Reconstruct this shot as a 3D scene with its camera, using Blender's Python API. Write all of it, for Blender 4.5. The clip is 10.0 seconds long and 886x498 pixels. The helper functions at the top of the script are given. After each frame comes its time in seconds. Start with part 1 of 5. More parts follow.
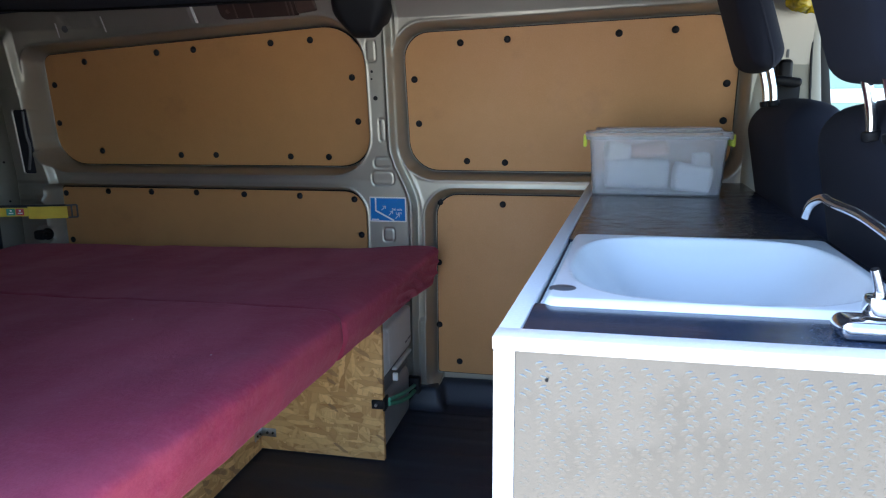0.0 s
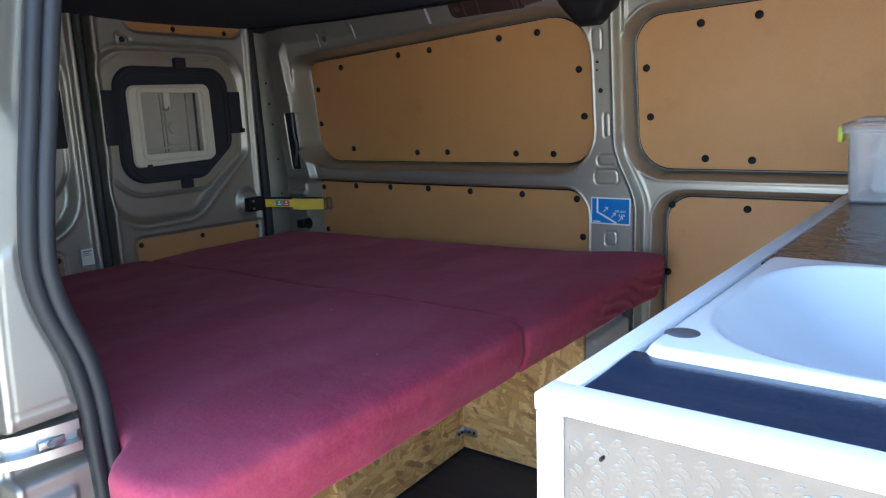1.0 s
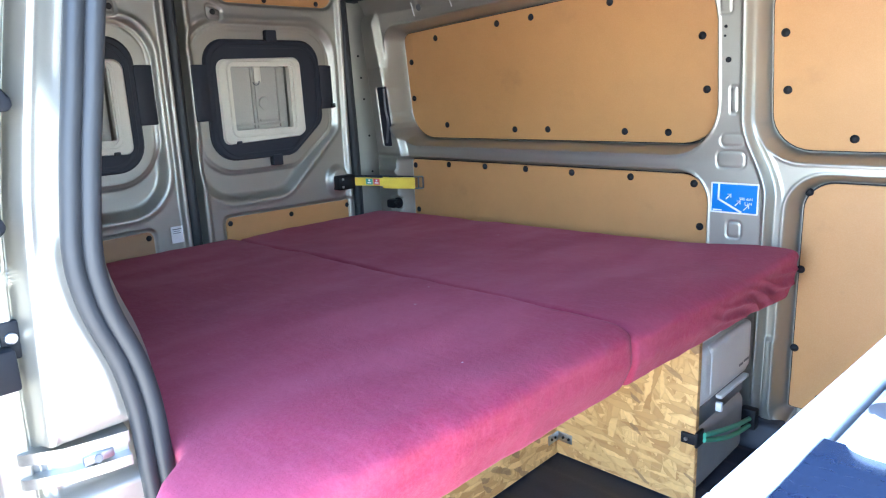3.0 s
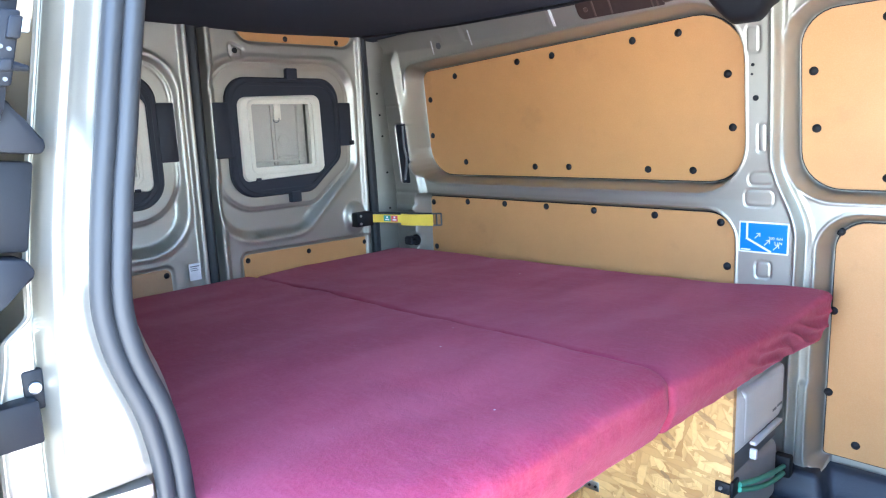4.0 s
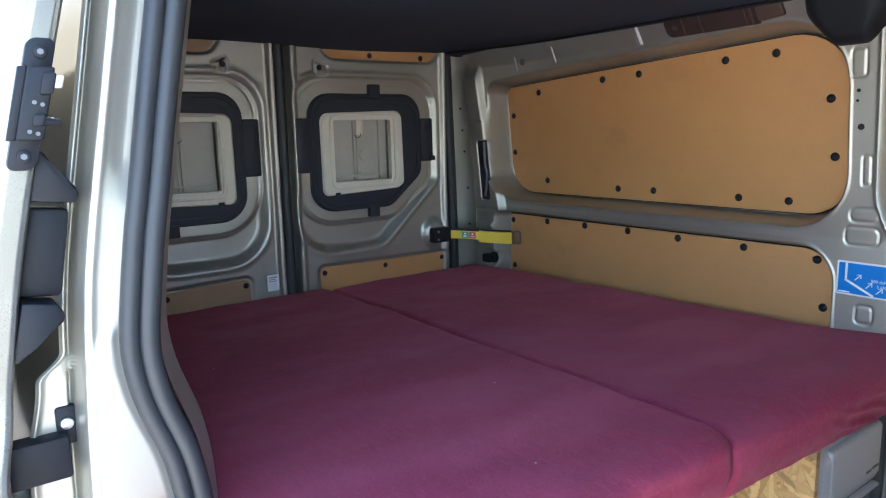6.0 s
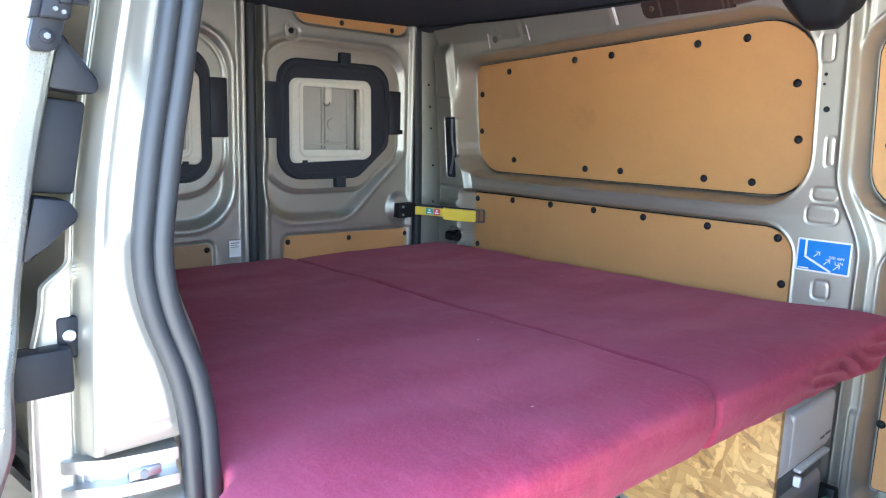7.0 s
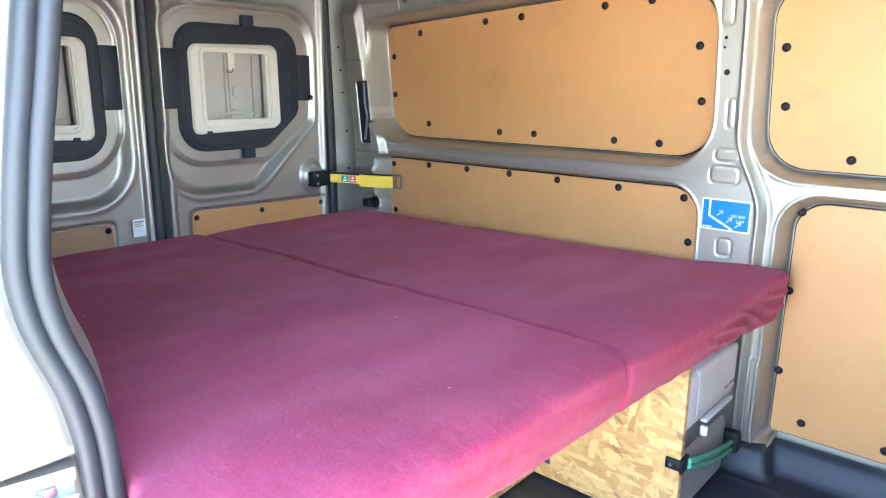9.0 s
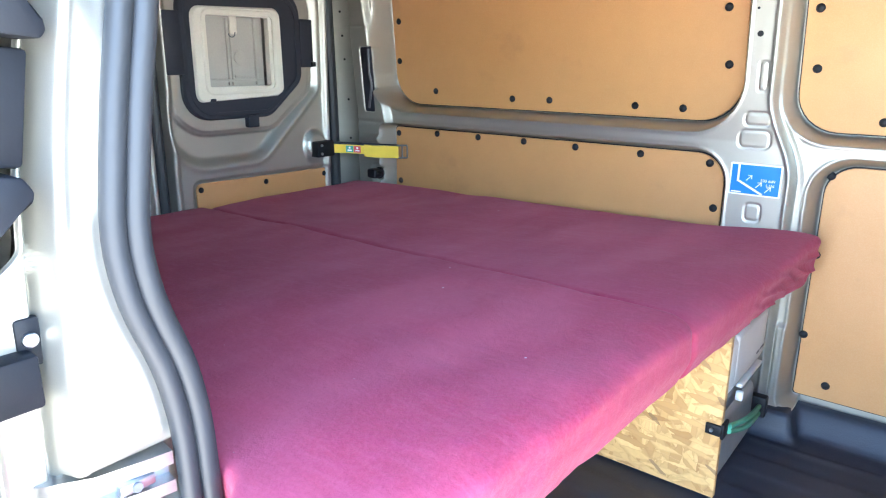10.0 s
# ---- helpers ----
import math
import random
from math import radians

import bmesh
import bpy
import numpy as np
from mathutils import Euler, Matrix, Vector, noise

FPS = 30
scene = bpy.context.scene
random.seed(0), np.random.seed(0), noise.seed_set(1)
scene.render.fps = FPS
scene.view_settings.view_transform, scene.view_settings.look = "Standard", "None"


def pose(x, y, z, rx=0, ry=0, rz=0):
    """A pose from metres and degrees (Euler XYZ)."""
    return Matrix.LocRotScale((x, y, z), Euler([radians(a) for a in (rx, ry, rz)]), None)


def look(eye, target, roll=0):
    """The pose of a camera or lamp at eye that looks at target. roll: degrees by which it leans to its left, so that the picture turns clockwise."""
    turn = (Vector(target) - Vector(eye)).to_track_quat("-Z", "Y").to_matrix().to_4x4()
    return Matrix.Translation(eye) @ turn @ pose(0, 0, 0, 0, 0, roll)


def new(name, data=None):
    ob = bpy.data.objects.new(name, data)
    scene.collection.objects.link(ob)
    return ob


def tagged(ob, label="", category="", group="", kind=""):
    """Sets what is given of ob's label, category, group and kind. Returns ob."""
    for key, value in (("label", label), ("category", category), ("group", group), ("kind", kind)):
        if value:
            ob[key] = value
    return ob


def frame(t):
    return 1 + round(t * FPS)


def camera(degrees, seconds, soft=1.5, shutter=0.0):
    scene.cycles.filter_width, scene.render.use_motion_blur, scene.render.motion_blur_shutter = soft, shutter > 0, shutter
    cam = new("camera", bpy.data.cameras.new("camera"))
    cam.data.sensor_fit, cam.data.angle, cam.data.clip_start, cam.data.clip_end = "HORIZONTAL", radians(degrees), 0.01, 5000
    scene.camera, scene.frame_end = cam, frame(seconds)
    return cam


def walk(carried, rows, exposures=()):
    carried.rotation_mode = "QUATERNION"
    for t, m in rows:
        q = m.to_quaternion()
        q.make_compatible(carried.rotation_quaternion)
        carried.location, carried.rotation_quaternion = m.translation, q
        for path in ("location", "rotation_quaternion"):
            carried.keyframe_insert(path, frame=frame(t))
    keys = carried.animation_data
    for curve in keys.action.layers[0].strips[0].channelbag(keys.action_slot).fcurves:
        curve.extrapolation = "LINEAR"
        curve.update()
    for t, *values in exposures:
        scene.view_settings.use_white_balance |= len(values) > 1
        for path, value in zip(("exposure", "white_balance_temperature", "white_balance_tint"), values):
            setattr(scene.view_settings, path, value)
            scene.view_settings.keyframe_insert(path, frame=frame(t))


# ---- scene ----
cam = camera(66.1, 10.0, soft=1.2)
PATH = [
    (0, (0.481, -0.413, 0.96), (0.062, 1.503, 0.567), -0.5),
    (0.5, (0.581, -0.295, 0.966), (-0.331, 1.442, 0.577), 0.2),
    (1, (0.617, -0.237, 0.96), (-0.539, 1.347, 0.568), -2.2),
    (1.5, (0.587, -0.22, 0.95), (-0.717, 1.238, 0.535), -3.9),
    (2, (0.506, -0.202, 0.961), (-0.717, 1.332, 0.571), -1.0),
    (2.5, (0.496, -0.15, 0.945), (-0.751, 1.363, 0.553), -0.4),
    (2.7, (0.52, -0.109, 0.964), (-0.789, 1.327, 0.489), -2.0),
    (3.8, (0.501, -0.112, 0.949), (-0.904, 1.262, 0.576), -1.9),
    (4, (0.472, -0.111, 0.969), (-0.919, 1.281, 0.614), -2.4),
    (4.5, (0.417, -0.099, 0.989), (-1.103, 1.153, 0.64), 0.8),
    (5, (0.443, -0.07, 1.001), (-1.12, 1.125, 0.645), -0.6),
    (5.5, (0.445, -0.085, 0.996), (-1.173, 1.039, 0.652), -0.1),
    (6, (0.494, -0.021, 1.02), (-1.088, 1.154, 0.678), -1.5),
    (6.2, (0.495, -0.017, 1.023), (-1.05, 1.209, 0.689), -2.2),
    (7.3, (0.423, -0.121, 0.913), (-1.023, 1.215, 0.559), 2.5),
    (7.5, (0.46, -0.061, 0.958), (-1.002, 1.207, 0.453), 2.6),
    (8, (0.463, -0.069, 0.934), (-0.926, 1.299, 0.49), 2.8),
    (8.5, (0.435, -0.053, 0.953), (-0.871, 1.396, 0.51), 0.8),
    (9, (0.431, -0.068, 0.972), (-0.857, 1.389, 0.502), 0.4),
    (9.5, (0.403, -0.062, 0.968), (-0.833, 1.452, 0.546), 1.7),
    (10, (0.283, -0.136, 0.946), (-0.913, 1.373, 0.406), 0.3),
]
EXPOSURES = [(t, stops, kelvin, 10) for t, stops, kelvin in (
    (0.0, 2.8, 5950), (1.0, 3.16, 5950), (1.5, 3.3, 5950), (2.5, 4.35, 5900), (4.0, 5.12, 5620), (4.5, 5.02, 5600), (5.0, 4.78, 5600), (5.5, 4.50, 5650), (6.0, 3.95, 5900), (6.3, 3.95, 5950), (7.3, 5.1, 6100), (7.5, 5.2, 6250), (8.0, 5.1, 6300), (8.5, 5.28, 6200), (9.0, 5.32, 6050), (9.5, 5.40, 5980), (10.0, 5.20, 5950))]
walk(cam, [(t, look(eye, target, roll)) for t, eye, target, roll in PATH], EXPOSURES)

# ---- world and sun ----
world = bpy.data.worlds.new("sky")
scene.world = world
world.use_nodes = True
wn = world.node_tree.nodes
sky = wn.new("ShaderNodeTexSky")
sky.sky_type = "NISHITA"
sky.sun_disc = False
SUN_UP, SUN_AZ = radians(57), radians(-86)
sky.sun_elevation = SUN_UP
sky.sun_rotation = SUN_AZ
world.node_tree.links.new(sky.outputs[0], wn["Background"].inputs[0])
wn["Background"].inputs[1].default_value = 0.135
sun = new("sun", bpy.data.lights.new("sun", "SUN"))
sun.data.energy = 4.7
sun.data.angle = radians(0.5)
sun.data.color = (1.0, 0.93, 0.82)
sun.matrix_world = look(
    (10 * math.cos(SUN_UP) * math.sin(SUN_AZ), 10 * math.cos(SUN_UP) * math.cos(SUN_AZ), 10 * math.sin(SUN_UP)), (0, 0, 0))


# ---- materials ----
def shader(name):
    m = bpy.data.materials.new(name)
    m.use_nodes = True
    nt = m.node_tree
    return m, nt, nt.nodes["Principled BSDF"]


def add(nt, kind, **values):
    n = nt.nodes.new(kind)
    for k, v in values.items():
        n.inputs[k].default_value = v
    return n


def noise_tex(nt, vec, scale, detail=4.0, rough=0.55):
    n = add(nt, "ShaderNodeTexNoise", Scale=scale, Detail=detail, Roughness=rough)
    nt.links.new(vec, n.inputs["Vector"])
    return n


def mixed(nt, fac, a, b):
    n = nt.nodes.new("ShaderNodeMix")
    n.data_type = "RGBA"
    for sock, v in ((n.inputs[0], fac), (n.inputs[6], a), (n.inputs[7], b)):
        if isinstance(v, (tuple, float, int)):
            sock.default_value = v if not isinstance(v, tuple) else (*v, 1)[:4]
        else:
            nt.links.new(v, sock)
    return n.outputs[2]


def ramp(nt, src, lo, hi, a=0.0, b=1.0):
    n = nt.nodes.new("ShaderNodeMapRange")
    nt.links.new(src, n.inputs[0])
    for i, v in zip((1, 2, 3, 4), (lo, hi, a, b)):
        n.inputs[i].default_value = v
    return n.outputs[0]


def surface(name, c1, c2, rough=0.5, metal=0.0, coarse=6.0, fine=180.0, bump=0.1, dist=0.002, spread=0.1, grain=0.05, **extra):
    """Two tones in large soft stains, fine grain in gloss and relief."""
    m, nt, p = shader(name)
    co = nt.nodes.new("ShaderNodeTexCoord").outputs["Object"]
    big, small = noise_tex(nt, co, coarse), noise_tex(nt, co, fine, 3.0)
    f = ramp(nt, big.outputs[0], 0.3, 0.7)
    col = mixed(nt, f, c1, c2)
    g = ramp(nt, small.outputs[0], 0.25, 0.75, 1 - grain, 1 + grain)
    mul = nt.nodes.new("ShaderNodeVectorMath")
    mul.operation = "SCALE"
    nt.links.new(col, mul.inputs[0])
    nt.links.new(g, mul.inputs["Scale"])
    nt.links.new(mul.outputs[0], p.inputs["Base Color"])
    both = nt.nodes.new("ShaderNodeMath")
    both.operation = "ADD"
    nt.links.new(big.outputs[0], both.inputs[0])
    nt.links.new(small.outputs[0], both.inputs[1])
    nt.links.new(ramp(nt, both.outputs[0], 0.6, 1.4, max(rough - spread, 0.02), min(rough + spread, 1)), p.inputs["Roughness"])
    p.inputs["Metallic"].default_value = metal
    for k, v in extra.items():
        p.inputs[k.replace("_", " ")].default_value = v
    if bump:
        b = add(nt, "ShaderNodeBump", Strength=bump, Distance=dist)
        nt.links.new(small.outputs[0], b.inputs["Height"])
        nt.links.new(b.outputs[0], p.inputs["Normal"])
    return m


PAINT = surface("champagne paint", (0.42, 0.405, 0.352), (0.39, 0.376, 0.327), 0.43, 0.76, 3.0, 900.0, 0.04, 0.0006, 0.05, Coat_Weight=0.15, Coat_Roughness=0.25)
PLASTIC = surface("black plastic", (0.007, 0.008, 0.011), (0.010, 0.011, 0.014), 0.55, 0, 8, 500, 0.12, 0.0008, Specular_IOR_Level=0.25)
LINER = surface("dark blue grey plastic", (0.011, 0.014, 0.024), (0.016, 0.02, 0.031), 0.6, 0, 8, 400, 0.12, 0.0008)
RUBBER = surface("door rubber", (0.020, 0.022, 0.025), (0.026, 0.028, 0.031), 0.5, 0, 10, 300, 0.08, 0.0006, Specular_IOR_Level=0.35)
MAT = surface("rubber floor mat", (0.016, 0.021, 0.033), (0.025, 0.031, 0.045), 0.56, 0, 5, 260, 0.3, 0.0012, 0.12)
CEILING = surface("dark felt lining", (0.013, 0.018, 0.036), (0.018, 0.024, 0.045), 0.9, 0, 3, 400, 0.4, 0.002)
CREAM = surface("cream plastic", (0.74, 0.685, 0.575), (0.68, 0.63, 0.53), 0.4, 0, 9, 300, 0.05, 0.0006)
CREAM_IN = surface("grey cream plastic", (0.47, 0.435, 0.37), (0.41, 0.38, 0.33), 0.45, 0, 7, 200, 0.06, 0.0008)
WHITE = surface("white plastic trim", (0.80, 0.80, 0.79), (0.76, 0.76, 0.755), 0.38, 0, 6, 300, 0.04, 0.0005)
ENAMEL = surface("white enamel", (0.86, 0.91, 0.93), (0.85, 0.90, 0.92), 0.24, 0, 2, 60, 0.0, 0.0008, 0.02, 0.005, Coat_Weight=0.15)
CHROME = surface("chrome", (0.78, 0.78, 0.79), (0.72, 0.72, 0.73), 0.13, 0.97, 20, 300, 0.02, 0.0004, 0.04)
RUNNER = surface("brushed runner steel", (0.46, 0.46, 0.45), (0.36, 0.36, 0.355), 0.30, 0.9, 8, 200, 0.02, 0.0004, 0.04)
STEEL = surface("zinc steel", (0.55, 0.56, 0.58), (0.42, 0.44, 0.46), 0.35, 1.0, 30, 250, 0.1, 0.0006)
TREAD = surface("grey embossed sheet", (0.190, 0.190, 0.188), (0.166, 0.166, 0.164), 0.17, 0.97, 2.0, 2.6, 0.45, 0.06, 0.02, 0.02)
WORKTOP = surface("black embossed sheet", (0.018, 0.028, 0.055), (0.025, 0.038, 0.068), 0.20, 0, 6, 300, 0.03, 0.0006, Specular_IOR_Level=0.6)
WORKTOP_WORN = surface("worn black embossed sheet", (0.018, 0.025, 0.045), (0.025, 0.033, 0.056), 0.15, 0, 6, 30, 0.9, 0.0080, 0.06, Specular_IOR_Level=0.6)
SEAT = surface("black seat cloth", (0.0075, 0.0105, 0.0245), (0.0105, 0.0145, 0.0310), 0.92, 0, 7, 700, 0.5, 0.0012, 0.06, grain=0.2)
GREY = surface("light grey plastic", (0.60, 0.60, 0.58), (0.56, 0.56, 0.54), 0.4, 0, 7, 300, 0.05, 0.0006)
SLATE = surface("shaded grey plastic", (0.26, 0.265, 0.265), (0.22, 0.225, 0.225), 0.45, 0, 7, 300, 0.05, 0.0006)
MIDGREY = surface("mid grey plastic", (0.10, 0.105, 0.115), (0.13, 0.135, 0.145), 0.45, 0, 7, 300, 0.06, 0.0006)
BAG = surface("shiny yellow film", (0.74, 0.58, 0.02), (0.62, 0.46, 0.01), 0.14, 0, 30, 90, 0.5, 0.004, Coat_Weight=0.6)
GREEN = surface("green rubber cord", (0.05, 0.27, 0.17), (0.08, 0.34, 0.22), 0.5, 0, 40, 300, 0.1, 0.0006)
YELLOW = surface("yellow webbing", (0.78, 0.56, 0.02), (0.70, 0.48, 0.02), 0.55, 0, 20, 900, 0.3, 0.0008)
LIME = surface("yellow green clip", (0.55, 0.62, 0.04), (0.5, 0.56, 0.05), 0.35, 0, 20, 300, 0.04, 0.0005)
BLUE = surface("blue sticker", (0.002, 0.165, 0.50), (0.003, 0.18, 0.53), 0.4, 0, 20, 300, 0.02, 0.0003)
PAPER = surface("white sticker", (0.78, 0.78, 0.77), (0.74, 0.74, 0.73), 0.5, 0, 20, 300, 0.02, 0.0003)
REDINK = surface("red print", (0.60, 0.05, 0.06), (0.55, 0.05, 0.06), 0.5, 0, 20, 300, 0.0)
GREENINK = surface("green print", (0.03, 0.30, 0.20), (0.03, 0.27, 0.18), 0.5, 0, 20, 300, 0.0)
# Same champagne paint as PAINT, darkened so daylit outside surfaces come out less bright.
BODY = surface("darkened body paint", (0.20, 0.197, 0.180), (0.185, 0.182, 0.166), 0.30, 0.88, 3.0, 900.0, 0.010, 0.0005, 0.05, Coat_Weight=0.2, Coat_Roughness=0.1)
GROUND = surface("pale gravel ground", (0.43, 0.41, 0.367), (0.15, 0.146, 0.132), 0.9, 0, 1.3, 30, 0.6, 0.02)
FACADE = surface("pale green render", (0.27, 0.39, 0.34), (0.24, 0.36, 0.31), 0.8, 0, 3, 60, 0.2, 0.004)
PINK = surface("orange pack", (0.62, 0.32, 0.20), (0.7, 0.45, 0.3), 0.6, 0, 12, 100, 0.05)
PILLAR = surface("beige cab lining", (0.40, 0.385, 0.315), (0.36, 0.345, 0.28), 0.6, 0, 5, 400, 0.15, 0.001)
BROWN = surface("dark brown opening", (0.040, 0.020, 0.016), (0.028, 0.015, 0.013), 0.6, 0, 12, 200, 0.1)
BROWN_PALE = surface("brown rail fitting", (0.085, 0.052, 0.042), (0.065, 0.04, 0.034), 0.5, 0, 12, 200, 0.1)


def hardboard(name, pale, deep):
    m, nt, p = shader(name)
    co = nt.nodes.new("ShaderNodeTexCoord").outputs["Object"]
    big, mid, fine = noise_tex(nt, co, 1.7, 5), noise_tex(nt, co, 14, 5, 0.65), noise_tex(nt, co, 420, 2)
    c = mixed(nt, ramp(nt, big.outputs[0], 0.3, 0.7), deep, pale)
    c = mixed(nt, ramp(nt, mid.outputs[0], 0.35, 0.75, 0.0, 0.35), c, (0.40, 0.21, 0.08))
    c = mixed(nt, ramp(nt, fine.outputs[0], 0.4, 0.7, 0.0, 0.25), c, (0.56, 0.35, 0.17))
    smudge = noise_tex(nt, co, 4.6, 6, 0.62)
    c = mixed(nt, ramp(nt, smudge.outputs[0], 0.60, 0.74, 0.0, 0.4), c, (0.30, 0.15, 0.065))
    spots = add(nt, "ShaderNodeTexVoronoi", Scale=3.1)
    nt.links.new(co, spots.inputs["Vector"])
    c = mixed(nt, ramp(nt, spots.outputs["Distance"], 0.02, 0.045, 0.5, 0.0), c, (0.22, 0.11, 0.05))
    nt.links.new(c, p.inputs["Base Color"])
    nt.links.new(ramp(nt, mid.outputs[0], 0.3, 0.7, 0.42, 0.58), p.inputs["Roughness"])
    b = add(nt, "ShaderNodeBump", Strength=0.08, Distance=0.001)
    nt.links.new(fine.outputs[0], b.inputs["Height"])
    nt.links.new(b.outputs[0], p.inputs["Normal"])
    return m


def strand_board():
    m, nt, p = shader("oriented strand board")
    co = nt.nodes.new("ShaderNodeTexCoord").outputs["Object"]
    sep = nt.nodes.new("ShaderNodeSeparateXYZ")
    nt.links.new(co, sep.inputs[0])
    s = nt.nodes.new("ShaderNodeMath")
    s.operation = "ADD"
    nt.links.new(sep.outputs[0], s.inputs[0])
    nt.links.new(sep.outputs[1], s.inputs[1])
    flat = nt.nodes.new("ShaderNodeCombineXYZ")
    nt.links.new(s.outputs[0], flat.inputs[0])
    nt.links.new(sep.outputs[2], flat.inputs[1])
    waver = noise_tex(nt, flat.outputs[0], 60, 3)
    shift = nt.nodes.new("ShaderNodeVectorMath")
    shift.operation = "MULTIPLY_ADD"
    nt.links.new(waver.outputs["Color"], shift.inputs[0])
    shift.inputs[1].default_value = (0.009, 0.009, 0.0)
    nt.links.new(flat.outputs[0], shift.inputs[2])
    flat = shift
    col, height = (0.62, 0.42, 0.20), None
    for k, (angle, sx, sy) in enumerate(((15, 12, 58), (-62, 11, 48), (84, 13, 60), (-22, 12, 54), (48, 14, 68), (-80, 13, 62), (5, 15, 72))):
        mp = nt.nodes.new("ShaderNodeMapping")
        nt.links.new(flat.outputs[0], mp.inputs[0])
        mp.inputs["Rotation"].default_value = (0, 0, radians(angle))
        st = nt.nodes.new("ShaderNodeMapping")
        nt.links.new(mp.outputs[0], st.inputs[0])
        st.inputs["Scale"].default_value = (sx, sy, 1)
        st.inputs["Location"].default_value = (k * 3.7, k * 1.3, 0)
        v = add(nt, "ShaderNodeTexVoronoi", Scale=1.0)
        nt.links.new(st.outputs[0], v.inputs["Vector"])
        cs = nt.nodes.new("ShaderNodeSeparateColor")
        nt.links.new(v.outputs["Color"], cs.inputs[0])
        tone = mixed(nt, cs.outputs[0], (0.40, 0.205, 0.058), (0.79, 0.515, 0.208))
        on = ramp(nt, cs.outputs[1], 0.52, 0.56) if k else 1.0
        col = mixed(nt, on, col, tone)
        # thin shadows at the strand edges, put into the colour as dark lines
        if k > 1:
            edge = add(nt, "ShaderNodeTexVoronoi", Scale=1.0)
            edge.feature = "DISTANCE_TO_EDGE"
            nt.links.new(st.outputs[0], edge.inputs["Vector"])
            line = nt.nodes.new("ShaderNodeMath")
            line.operation = "MULTIPLY"
            nt.links.new(ramp(nt, edge.outputs["Distance"], 0.02, 0.12, 0.30, 0.0), line.inputs[0])
            nt.links.new(on, line.inputs[1])
            col = mixed(nt, line.outputs[0], col, (0.30, 0.155, 0.05))
        if k == 6:
            height = cs.outputs[0]
    chip = nt.nodes.new("ShaderNodeMapping")
    chip.inputs["Rotation"].default_value = (0, 0, radians(33))
    nt.links.new(flat.outputs[0], chip.inputs[0])
    stretch = nt.nodes.new("ShaderNodeMapping")
    stretch.inputs["Scale"].default_value = (30, 82, 1)
    nt.links.new(chip.outputs[0], stretch.inputs[0])
    cv = add(nt, "ShaderNodeTexVoronoi", Scale=1.0)
    nt.links.new(stretch.outputs[0], cv.inputs["Vector"])
    cc = nt.nodes.new("ShaderNodeSeparateColor")
    nt.links.new(cv.outputs["Color"], cc.inputs[0])
    col = mixed(nt, ramp(nt, cc.outputs[2], 0.955, 0.962, 0.0, 0.75), col, (0.20, 0.11, 0.05))
    grain = noise_tex(nt, flat.outputs[0], 90, 5)
    col = mixed(nt, ramp(nt, grain.outputs[0], 0.35, 0.75, 0.0, 0.35), col, (0.44, 0.27, 0.12))
    nt.links.new(col, p.inputs["Base Color"])
    p.inputs["Roughness"].default_value = 0.62
    b = add(nt, "ShaderNodeBump", Strength=0.3, Distance=0.001)
    nt.links.new(height, b.inputs["Height"])
    nt.links.new(b.outputs[0], p.inputs["Normal"])
    return m


